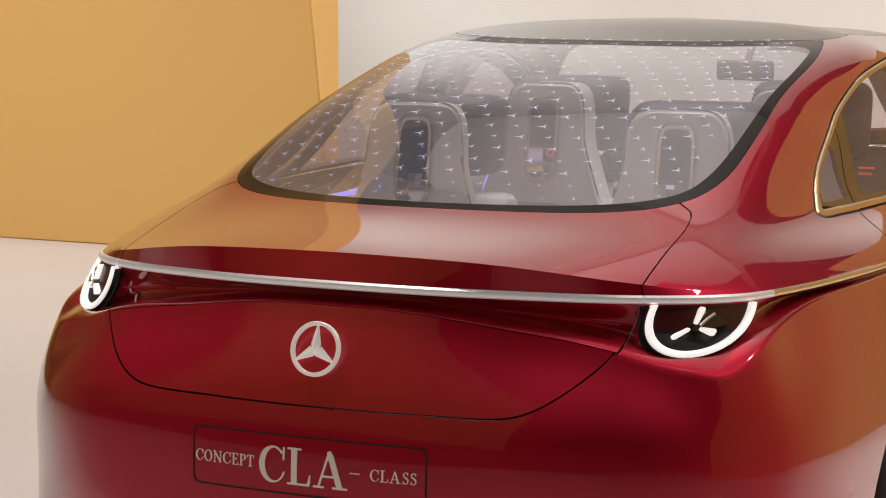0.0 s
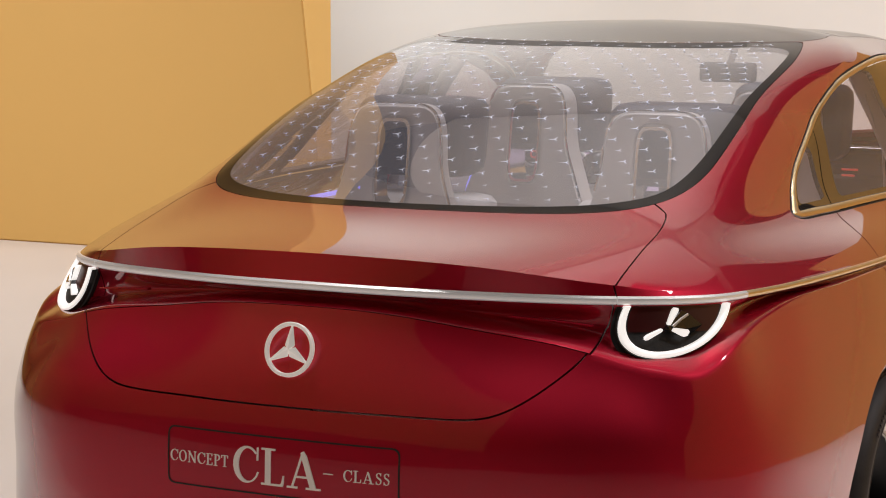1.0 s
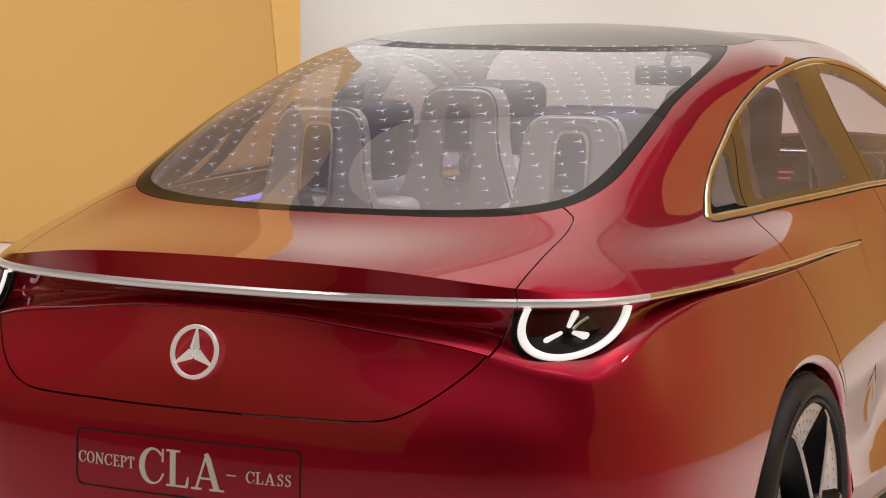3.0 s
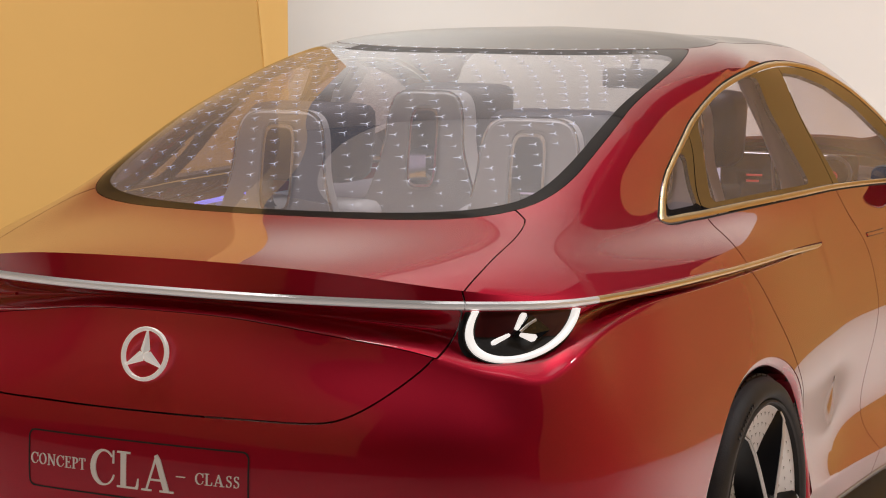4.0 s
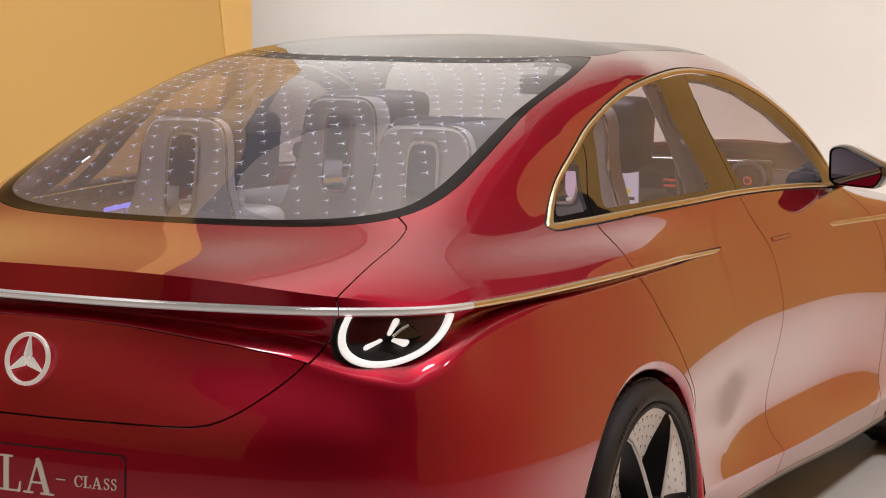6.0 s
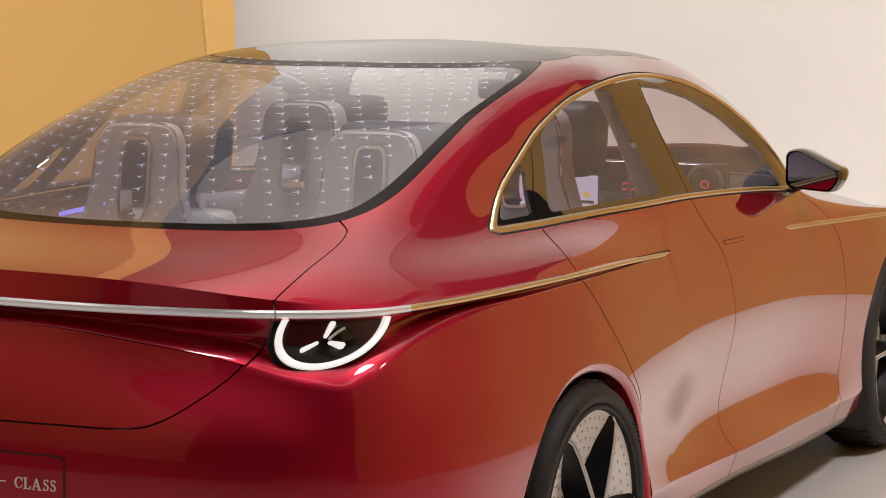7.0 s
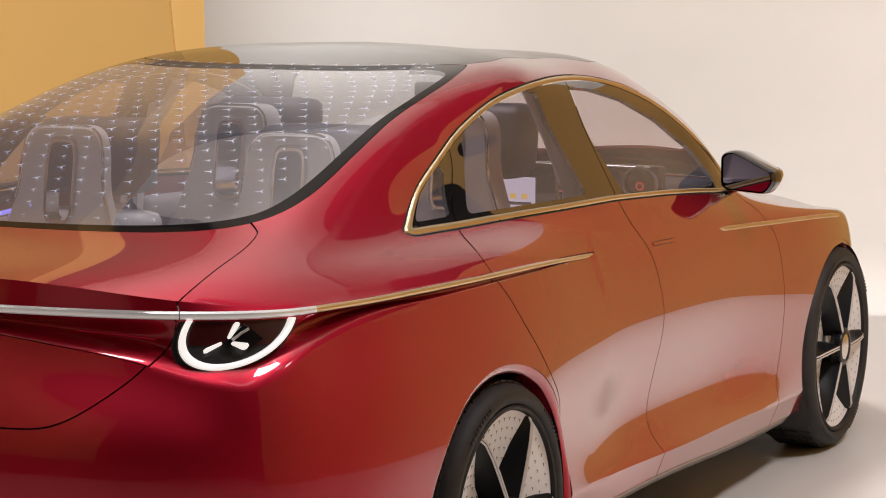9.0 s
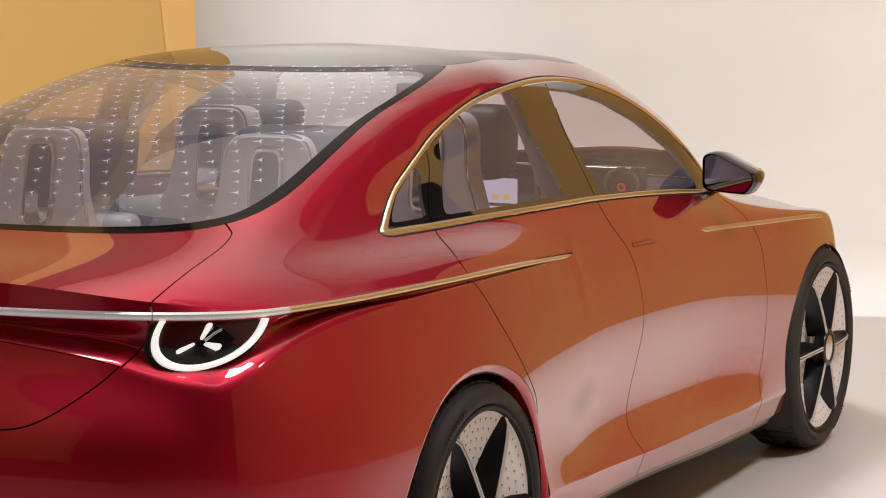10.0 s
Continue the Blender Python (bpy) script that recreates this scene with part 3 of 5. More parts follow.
S_LOW = np.concatenate([np.arange(0, 1.3, .0125), np.arange(1.3, 4.4, .016), np.arange(4.4, S_END, .05), [S_END]])
S_UP = np.concatenate([np.arange(0, .85, .0125), np.arange(.85, 1.3, .0125), np.arange(1.3, 3.9, .016), np.arange(3.9, S_END, .05), [S_END]])
low_skirt = Sheet.grid(P_low, S_LOW, np.linspace(0, 1, 6))
low = Sheet.grid(P_low, S_LOW, np.linspace(1, 4, 46))
groove = Sheet.grid(P_groove, np.append(np.arange(0, 2.295, .0125), 2.305), np.linspace(0, 2, 25))
tail = Sheet.grid(P_tail, np.append(np.arange(0, 2.295, .0125), 2.305), np.linspace(0, 1, 7))
vv = np.concatenate([np.linspace(0, 1, 17)[:-1], np.linspace(1, 2, 29)[:-1], np.linspace(2, 3, 29)[:-1], np.linspace(3, 4, 17)])
up_rear = Sheet.grid(P_up, np.append(np.arange(0, .85, .0125), .85), vv)
up_side = Sheet.grid(P_up, np.concatenate([[.85], S_UP[S_UP > .851]]), vv)

AXLE_R, AXLE_F, HUB_Z = 1.056, 3.842, .3445
ARCH, ARCH_LONG = .363, 1.045  # the rear arches are a little longer than high


def arch_fn(sh):
    p = yz(sh)
    d = np.minimum(np.hypot((p[:, 0] - AXLE_R) / ARCH_LONG, p[:, 1] - HUB_Z), np.hypot(p[:, 0] - AXLE_F, p[:, 1] - HUB_Z))
    return np.where(np.abs(sh.xyz[:, 0]) > .5, ARCH + .026 - d, -1.0)


# seams, as outlines in the side view (y, z) and the rear view (x, z)
SEAM_R = [(1.192, 1.036), (1.163, 1.011), (1.133, .982), (1.130, .945), (1.152, .918), (1.205, .832), (1.271, .733), (1.325, .662), (1.385, .592), (1.405, .52), (1.42, .40), (1.43, .2)]
SEAM_B = [(2.074, 1.03), (2.112, .962), (2.155, .914), (2.178, .875), (2.193, .789), (2.196, .692), (2.187, .563), (2.168, .468), (2.140, .396), (2.128, .323), (2.110, .246), (2.09, .15)]
SEAM_F = [(3.03, .985), (3.070, .955), (3.118, .915), (3.150, .875), (3.184, .834), (3.229, .737), (3.257, .621), (3.268, .505), (3.250, .396), (3.215, .311), (3.218, .271), (3.187, .21), (3.15, .12)]


def fine(pts, n=6):
    P = np.asarray(pts, float)
    d = np.concatenate([[0], np.cumsum(np.linalg.norm(np.diff(P, axis=0), axis=1))])
    return spline_fn(d, P)(np.linspace(0, d[-1], n * (len(P) - 1) + 1))


f_r, f_b, f_f = fine(SEAM_R), fine(SEAM_B), fine(SEAM_F)
top_r, top_b, top_f = (np.array([[q[0][0], 1.30]]) for q in (f_r, f_b, f_f))
rear_door_sd = sdf(np.concatenate([top_r, f_r, f_b[::-1], top_b]))
front_door_sd = sdf(np.concatenate([top_b, f_b, f_f[::-1], top_f]))
behind_sd = sdf(np.concatenate([top_r, f_r, [(-1, .1), (-1, 1.3)]]))

DLO = [(.985, 1.045), (1.012, 1.036), (1.10, 1.0355), (1.19, 1.035), (1.411, 1.035), (1.869, 1.030), (2.084, 1.026), (2.409, 1.011), (2.684, .993), (2.92, .975), (3.03, .985), (3.025, 1.02),
       (2.975, 1.065), (2.905, 1.130), (2.815, 1.212), (2.683, 1.283), (2.479, 1.340), (2.286, 1.367), (2.068, 1.373), (1.836, 1.360), (1.651, 1.331), (1.494, 1.285), (1.326, 1.222),
       (1.169, 1.153), (1.092, 1.108), (1.028, 1.073), (.990, 1.056)]
dlo_sd = sdf(smooth_loop(DLO))


def dlo_fn(sh):
    return np.where(np.abs(sh.xyz[:, 0]) > .575, dlo_sd(yz(sh)), 1.0)


LID_LOW = fine([(0, .7196), (.15, .720), (.258, .721), (.378, .7215), (.436, .728), (.487, .749), (.532, .781), (.569, .815), (.592, .843), (.611, .88)])
lid_low_sd = sdf(np.concatenate([LID_LOW, [(.611, 1.0), (-.611, 1.0)], (LID_LOW * (-1, 1))[::-1]]))
LID_GROOVE = fine([(.614, 0), (.630, .4), (.641, .8), (.648, 1.25), (.646, 1.7), (.645, 2)])
lid_groove_sd = sdf(np.concatenate([LID_GROOVE * (1, .05), [(-1, .101), (-1, 0)]]))
LID_DECK = fine([(.650, -.1), (.653, 0), (.661, .217), (.667, .464), (.672, .68), (.664, .86), (.645, .97), (.60, 1.06)])
lid_deck_sd = sdf(np.concatenate([LID_DECK * (1, .40), [(-1, .45), (-1, -.04)]]))

GLASS = [(.0, 1.0), (.25, 1.0), (.45, 1.0), (.55, 1.022), (.62, 1.075), (.665, 1.155), (.697, 1.28), (.712, 1.5), (.715, 1.8), (.712, 2.2), (.712, 2.6), (.738, 2.9), (.765, 3.0)]
g_out = fine(GLASS) * (1, .62)
glass_sd = sdf(np.concatenate([g_out, (g_out * (-1, 1))[::-1]]))
CLEAR = [(.0, 1.058), (.25, 1.068), (.40, 1.078), (.50, 1.095), (.580, 1.14), (.622, 1.23), (.650, 1.40), (.664, 1.70), (.670, 2.0), (.668, 2.4), (.664, 2.70), (.655, 2.80), (.60, 2.86), (.40, 2.885), (.0, 2.90)]
c_out = fine(CLEAR) * (1, .62)
clear_sd = sdf(np.concatenate([c_out, (c_out * (-1, 1))[::-1]]))
ROOF = fine([(0, 3.012), (.4, 3.012), (.72, 3.014), (.85, 3.05), (1.0, 3.10), (1.3, 3.17), (1.8, 3.22), (2.4, 3.22), (2.8, 3.20), (2.95, 3.3), (2.98, 3.6), (2.98, 4.1)])
roof_sd = sdf(np.concatenate([ROOF * (1, .5), [(-1, 2.05), (-1, 3.012 * .5)]]))
SHIELD = rounded([(2.985, 4.1), (2.985, 3.45), (3.12, 3.22), (3.45, 3.12), (3.60, 3.2), (3.64, 4.1)], .12)
shield_sd = sdf(SHIELD * (1, .5))
HOOD = rounded([(3.66, 4.1), (3.66, 1.9), (3.8, 1.5), (4.6, 1.4), (5.95, .9), (5.95, 4.1)], .2)
hood_sd = sdf(HOOD * (1, .4))

GAP = .0019
low_b, skirt_b = low.cut(arch_fn), low_skirt.cut(arch_fn)
in_lid = lambda sh: np.where(sh.uv[:, 0] < .9, lid_low_sd(xz(sh)), 1.0)
lid_l = low_b.cut(in_lid, -GAP)
rest_l = low_b.cut(lambda sh: -in_lid(sh), -GAP)
lid_g = groove.cut(lambda sh: lid_groove_sd(sv(.05)(sh)), -GAP)
rest_g = groove.cut(lambda sh: -lid_groove_sd(sv(.05)(sh)), -GAP)
lid_t = tail.cut(lambda sh: sh.uv[:, 0] - .649, -GAP)
rest_t = tail.cut(lambda sh: .649 - sh.uv[:, 0], -GAP)
deck = up_rear.cut(lambda sh: -glass_sd(sv(.62)(sh)), -.0015).cut(lambda sh: -roof_sd(sv(.5)(sh)), -.0015)
lid_u = deck.cut(lambda sh: lid_deck_sd(sv(.40)(sh)), -GAP)
rest_u = deck.cut(lambda sh: -lid_deck_sd(sv(.40)(sh)), -GAP)

side_body = up_side.cut(lambda sh: -dlo_fn(sh), 0).cut(lambda sh: -roof_sd(sv(.5)(sh)), -.0015)
side_body = side_body.cut(lambda sh: -shield_sd(sv(.5)(sh)), -.0015).cut(lambda sh: -hood_sd(sv(.4)(sh)), -GAP)


def on_side(fn):
    return lambda sh: np.where((np.abs(sh.xyz[:, 0]) > .70) & (sh.xyz[:, 2] < 1.045), fn(yz(sh)), 1.0)


def off_doors(sh):
    return -np.minimum(on_side(rear_door_sd)(sh), on_side(front_door_sd)(sh))


def split_doors(sh):
    return (sh.cut(on_side(rear_door_sd), -GAP), sh.cut(on_side(front_door_sd), -GAP), sh.cut(off_doors, -GAP))


rd_l, fd_l, body_l = split_doors(rest_l)
rd_s, fd_s, body_s = split_doors(skirt_b)
rd_u, fd_u, body_u = split_doors(side_body)
rd_g, fd_g, body_g = split_doors(rest_g)
rd_t, fd_t, body_t = split_doors(rest_t)
ahead = lambda sh: 2.5 - sh.uv[:, 0]
body_lr, body_lf = body_l.cut(lambda sh: -ahead(sh)), body_l.cut(ahead)
body_sr, body_sf = body_s.cut(lambda sh: -ahead(sh)), body_s.cut(ahead)

lid = panel("trunk_lid", [lid_l, lid_g, lid_t, lid_u], RED, car, "red boot lid with a small ducktail edge", both=True)
panel("rear_body", [body_lr, body_sr, rest_g.cut(off_doors, -GAP), rest_t.cut(off_doors, -GAP), rest_u, body_u], RED, car, "red rear bumper, haunches, pillars and roof rails", both=True)
panel("front_wing", [body_lf, body_sf], RED, car, "red front wings and nose", both=True)
for m in (False, True):
    panel("rear_door", [rd_l, rd_s, rd_g, rd_t, rd_u], RED, car, mirror=m)
    panel("front_door", [fd_l, fd_s, fd_u], RED, car, mirror=m)
panel("bonnet", [up_side.cut(lambda sh: hood_sd(sv(.4)(sh)), -GAP)], RED, car, "red bonnet", both=True)
panel("roof", [s.cut(lambda sh: roof_sd(sv(.5)(sh)), -.0015) for s in (up_rear, up_side)], ROOFGLASS, car, "tinted glass roof panel", both=True, flange=0).visible_shadow = False
panel("windscreen", [up_side.cut(lambda sh: shield_sd(sv(.5)(sh)), -.0015)], SCREENGLASS, car, both=True, flange=0).visible_shadow = False
rear_pane = up_rear.cut(lambda sh: glass_sd(sv(.62)(sh)), -.0015)
border = rear_pane.cut(lambda sh: -clear_sd(sv(.62)(sh)))
rear_window = panel("rear_window", [border.cut(lambda sh: np.minimum(sh.uv[:, 1] - 2.82, .46 - sh.uv[:, 0]))], REARFRIT, car, "glossy black border of the rear window", both=True)
panel("header_strip", [border.cut(lambda sh: np.maximum(2.82 - sh.uv[:, 1], sh.uv[:, 0] - .46))], HEADERBLACK, rear_window, "satin black strip along the top of the window", both=True, flange=0)
rear_glass = panel("glass", [rear_pane.cut(lambda sh: clear_sd(sv(.62)(sh)))], REARGLASS, rear_window, "clear glass printed with small pale stars", both=True, flange=0)
rear_glass.visible_shadow = False

# side windows
PANES = [("quarter_window", [(1.279, 1.186), (1.292, 1.165), (1.208, 1.066), (1.060, 1.064), (1.150, 1.120)], .016),
         ("rear_door_window", [(1.345, 1.125), (1.282, 1.064), (1.590, 1.0625), (1.905, 1.059), (1.900, 1.20), (1.896, 1.337), (1.813, 1.342), (1.677, 1.328), (1.542, 1.292), (1.440, 1.240)], .022),
         ("front_door_window", [(2.130, 1.340), (2.095, 1.19), (2.122, 1.041), (2.424, 1.027), (2.70, 1.010), (2.86, 1.003), (2.855, 1.05), (2.790, 1.127), (2.646, 1.219), (2.455, 1.288), (2.266, 1.328)], .02)]
in_dlo = up_side.cut(dlo_fn, 0)
glazing = in_dlo.cut(dlo_fn, -.0185)
pane_sd = [sdf(rounded(p, r)) for _, p, r in PANES]
QUARTER_SEAM = fine([(1.372, 1.26), (1.365, 1.228), (1.308, 1.145), (1.202, 1.045), (1.19, 1.03)])
quarter_sd = sdf(np.concatenate([QUARTER_SEAM, [(.8, 1.0), (.8, 1.4)]]))
B_SEAM = fine([(2.140, 1.40), (2.136, 1.36), (2.102, 1.248), (2.076, 1.117), (2.074, 1.036), (2.075, 1.0)])
b_sd = sdf(np.concatenate([B_SEAM, [(.5, 1.0), (.5, 1.4)]]))
frames = [glazing.cut(lambda sh: quarter_sd(yz(sh)), -.0015),
          glazing.cut(lambda sh: -quarter_sd(yz(sh)), -.0015).cut(lambda sh: b_sd(yz(sh)), -.002),
          glazing.cut(lambda sh: -b_sd(yz(sh)), -.002)]


def window_chrome(mirror):
    """A half-round bright strip along the window outline."""
    sheet = in_dlo.cut(dlo_fn, -.0045).cut(lambda sh: -dlo_fn(sh), .017)
    sheet = [sheet.cut(dlo_fn, -.0135), sheet.cut(lambda sh: -dlo_fn(sh), .0135).cut(dlo_fn, -.008), sheet.cut(lambda sh: -dlo_fn(sh), .008)]
    V, F = welded(sheet, mirror)
    N = normals(V, F)
    d = -dlo_sd(V[:, 1:])
    V = V + N * (.0005 + .0055 * np.sqrt(np.clip(1 - ((d - .01075) / .0063) ** 2, 0, 1)))[:, None]
    return mesh_object("window_chrome", V, F, STRIPMETAL, car, "bright metal strip round the side windows")


for m in (False, True):
    window_chrome(m)
    panel("window_seal", [in_dlo.cut(lambda sh: -dlo_fn(sh), .0045)], DARK, car, mirror=m, lift=-.002)
    for (name, _, _), fr, ps in zip(PANES, frames, pane_sd):
        w = panel(name, [fr.cut(lambda sh: -ps(yz(sh)))], FRIT, car, "black-bordered side window", mirror=m)
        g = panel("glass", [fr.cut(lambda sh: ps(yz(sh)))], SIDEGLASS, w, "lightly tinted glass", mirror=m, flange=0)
        g.visible_shadow = False


def swept(curve, s0, s1, prof, n, name, mat, label=""):
    """A bar along a body curve on either flank; prof: points (outward, up)."""
    ss = np.linspace(s0, s1, n)
    c, o = curve(ss), outward(ss)
    V, F, k = [], [], len(prof)
    for i in range(n):
        taper = min(1, .15 + (s1 - ss[i]) / .03, .15 + (ss[i] - s0) / .03)
        for a, b in prof:
            V.append(c[i] + o[i] * a * taper + np.array([0, 0, b * taper]))
    for i in range(n - 1):
        for j in range(k):
            F.append((i * k + j, (i + 1) * k + j, (i + 1) * k + (j + 1) % k, i * k + (j + 1) % k))
    F += [tuple(range((n - 1) * k, n * k)), tuple(range(k - 1, -1, -1))]
    for sign in (1, -1):
        mesh_object(name, *flip([tuple(v) for v in V], F, sign), mat, car, label)


BAR = [(-.010, .001), (.003, .001), (.008, -.003), (.009, -.008), (.007, -.0135), (.002, -.0165), (-.010, -.0165)]


def tail_bar(name, s0, s1, mat, label, slim, both):
    """A length of the tail's bright bar; it grows slimmer as it runs on along the flank."""
    ss = np.linspace(s0, s1, max(12, int((s1 - s0) / .008)))
    c, o = waist(ss), outward(ss)
    for sign in ((1,) if both else (1, -1)):
        rows = []
        for i, s_ in enumerate(ss):
            k = float(np.interp(s_, *slim))
            rows.append([c[i] + o[i] * a * (.45 + .55 * k) + np.array([0, 0, b * k]) for a, b in BAR + BAR[:1]])
        V, F = strip_mesh(rows)
        n = len(BAR)
        ends = [tuple(range((len(rows) - 1) * (n + 1), (len(rows) - 1) * (n + 1) + n))] + ([] if both else [tuple(range(n - 1, -1, -1))])
        V, F = flip(V, F + ends, sign)
        if both:
            base = len(V)
            V, F = V + [(-x, y, z) for x, y, z in V], F + [tuple(base + i for i in f[::-1]) for f in F]
        mesh_object(name, V, F, mat, car, label)


SLIM = ([0, .80, 1.05, 1.5, 2.25, 2.285], [1, 1, .78, .70, .62, .3])
tail_bar("light_bar", 0, .6478, BARSILVER, "slim pale lit bar across the tail", SLIM, True)
tail_bar("light_bar_end", .6504, .96, BARSILVER, "pale lit bar end over the tail lamp", SLIM, False)
tail_bar("flank_strip", .96, 2.285, STRIPMETAL, "slim bright strip running on from the lamp along the flank", SLIM, False)
STRIP = [(-.004, .003), (.006, .003), (.010, 0), (.010, -.006), (.006, -.010), (-.004, -.010)]
swept(waist, 3.26, 4.38, STRIP, 90, "wing_strip", STRIPMETAL, "slim bright strip on the front wing")
DARKLINE = [(-.004, -.011), (.004, -.011), (.004, -.022), (-.004, -.022)]
swept(waist, 3.27, 4.36, DARKLINE, 90, "wing_strip_shadow_gap", DARK)
SILL = [(-.03, .003), (-.004, .003), (.002, .0), (.002, -.005), (-.004, -.008), (-.03, -.008)]
swept(hem, 2.02, 3.85, SILL, 120, "sill_strip", SILLMETAL, "satin metal strip along the sill")
UNDER = [(-.06, -.008), (-.006, -.008), (-.012, -.022), (-.07, -.034)]
swept(hem, 2.0, 3.9, UNDER, 120, "sill_skirt", SKIRT, "satin grey metal skirt under the sill")
bm = bmesh.new()
box_bm(bm, (-.86, .35, .17), (.86, 4.5, .30), bevel=.04)
part("underbody", bm, DARK, car)

# rolled lips of the wheel arches
low_pts = low_b.xyz
for y0, long_ in ((AXLE_R, ARCH_LONG), (AXLE_F, 1.0)):
    for sg in (1, -1):
        rows, path = [], []
        for a in np.linspace(radians(-12), radians(192), 70):
            p = np.array([y0 + (ARCH + .026) * long_ * math.cos(a), HUB_Z + (ARCH + .026) * math.sin(a)])
            if p[1] < .235:
                continue
            near = np.argsort(((low_pts[:, 1:] - p) ** 2).sum(1) + 9 * (low_pts[:, 0] < .5))[:6]
            path.append((float(low_pts[near, 0].mean()), p, a))
        xs_ = np.convolve(np.pad([q[0] for q in path], 3, mode="edge"), np.ones(7) / 7, "valid")
        for x, (_, p, a) in zip(xs_, path):
            rad = np.array([math.cos(a), math.sin(a)])
            rows.append([(sg * (x + o), *(p + rad * r)) for r, o in ((.004, -.0015), (.0, -.0002), (-.004, -.0006), (-.012, -.0026), (-.019, -.0062), (-.023, -.012), (-.024, -.055))])
        V, F, k = [], [], 7
        for r in rows:
            V += r
        for i in range(len(rows) - 1):
            for j in range(k - 1):
                F.append((i * k + j, (i + 1) * k + j, (i + 1) * k + j + 1, i * k + j + 1) if sg < 0 else (i * k + j + 1, (i + 1) * k + j + 1, (i + 1) * k + j, i * k + j))
        mesh_object("arch_lip", V, F, RED, car, "red rolled wheel-arch lip")

# ---- lamps, badge, plate ----
LAMP_S, LAMP_W, LAMP_H = .784, .119, .099


LS = np.linspace(LAMP_S - 2 * LAMP_W, LAMP_S + 1.4 * LAMP_W, 100)
LB, LO = bar_low(LS), outward(LS)


def lamp_at(a, h, out=0.0):
    """A place on the lamp's face: a along (-1 to 1), h down from the light bar (0 to 1)."""
    s = LAMP_S + a * LAMP_W - .068 * h  # the round slants toward the middle of the car as it goes down
    p, o = (np.array([np.interp(s, LS, q[:, i]) for i in range(3)]) for q in (LB, LO))
    return p + o * (.003 + .052 * h + out) + np.array([0, 0, -LAMP_H * h])


def tail_lamp(sign):
    V, F = strip_mesh([[lamp_at(a * math.sqrt(max(0, 1 - h * h)) * 1.10, h * 1.10, -.006) for a in np.linspace(-1, 1, 33)] for h in np.linspace(0, .999, 15)])
    lamp = mesh_object("tail_lamp", *flip(V, F, sign), DARK, car, "round tail lamp with a dark housing")
    # the lit ring: a rounded band along the lower half of an oval
    rows = []
    for th in np.linspace(.02, math.pi - .02, 61):
        c, s = math.cos(th), math.sin(th)
        rows.append([lamp_at(c * k, s * k, o) for k, o in ((1.0, -.006), (1.0, .006), (.975, .009), (.915, .009), (.89, .006), (.89, -.006), (1.0, -.006))])
    V, F = strip_mesh(rows)
    F += [tuple(range(5, -1, -1)), tuple(range(60 * 7, 60 * 7 + 6))]
    mesh_object("light_ring", *flip(V, [f[::-1] for f in F], sign), GLOW, lamp, "glowing white half ring")
    for (a0, h0), (a1, h1), w0, w1 in (((-.095, .375), (-.085, .06), .030, .052), ((-.165, .465), (-.375, .635), .026, .044), ((-.01, .455), (.30, .55), .032, .062)):
        ux, uy = (a1 - a0) * LAMP_W, (h1 - h0) * LAMP_H
        ln = math.hypot(ux, uy)
        nx, ny = -uy / ln * .11 / LAMP_W, ux / ln * .11 / LAMP_H
        side = [(.0, -w0 * .6), (.10, -w0), (.85, -w1), (1.0, -w1 * .55), (1.0, w1 * .55), (.85, w1), (.10, w0), (.0, w0 * .6)]
        out = [(a0 + (a1 - a0) * q + nx * w, h0 + (h1 - h0) * q + ny * w) for q, w in side]
        bot = [lamp_at(u, v, -.004) for u, v in out]
        top = [lamp_at(u, v, .008) for u, v in out]
        k = len(out)
        V = bot + top
        F = [tuple(range(k, 2 * k))] + [(j, (j + 1) % k, k + (j + 1) % k, k + j) for j in range(k)]
        mesh_object("light_blade", *flip(V, [f[::-1] for f in F], sign), GLOW, lamp, "short glowing white blade", smooth=False)
    # black collar round the ring, standing a little proud of it
    rows = []
    for th in np.linspace(.06, math.pi - .06, 61):
        c, s = math.cos(th), math.sin(th)
        rows.append([lamp_at(c * k, s * k, o) for k, o in ((1.0, -.006), (1.006, .003), (1.018, .004), (1.035, -.002), (1.05, -.018))])
    V, F = strip_mesh(rows)
    mesh_object("collar", *flip(V, [f[::-1] for f in F], sign), DARK, lamp, "matt black collar")
    # dark red panel in the upper part, standing in for a reddish reflection
    V, F = strip_mesh([[lamp_at(a * .84 * math.sqrt(1 - (h / .9) ** 2), h, -.0035) for a in np.linspace(-1, 1, 25)] for h in np.linspace(.03, .52, 8)])
    mesh_object("reflector", *flip(V, F, sign), LAMPRED, lamp, "dark red reflector bowl")
    # the black carrier that holds the blades, with one bright edge
    block = [(.02, .10), (.163, .16), (.49, .39), (.34, .56), (.0, .52), (-.13, .48), (-.10, .40)]
    top = [lamp_at(u, v, .007) for u, v in block]
    bot = [lamp_at(.1 + (u - .1) * 1.08, .28 + (v - .28) * 1.08, -.006) for u, v in block]
    k = len(block)
    F = [tuple(range(k))] + [(k + j, k + (j + 1) % k, (j + 1) % k, j) for j in range(k)]
    mesh_object("carrier", *flip(top + bot, [f[::-1] for f in F], sign), BLACK, lamp, "gloss black carrier of the blades", smooth=False)
    bm = bmesh.new()
    tube_bm(bm, [(x * sign, y, z) for x, y, z in (lamp_at(u, v, .009) for u, v in ((-.03, .40), (.06, .26), (.15, .18)))], .0028, 6)
    part("bright_edge", bm, SATIN, lamp)

for sg in (1, -1):
    tail_lamp(sg)

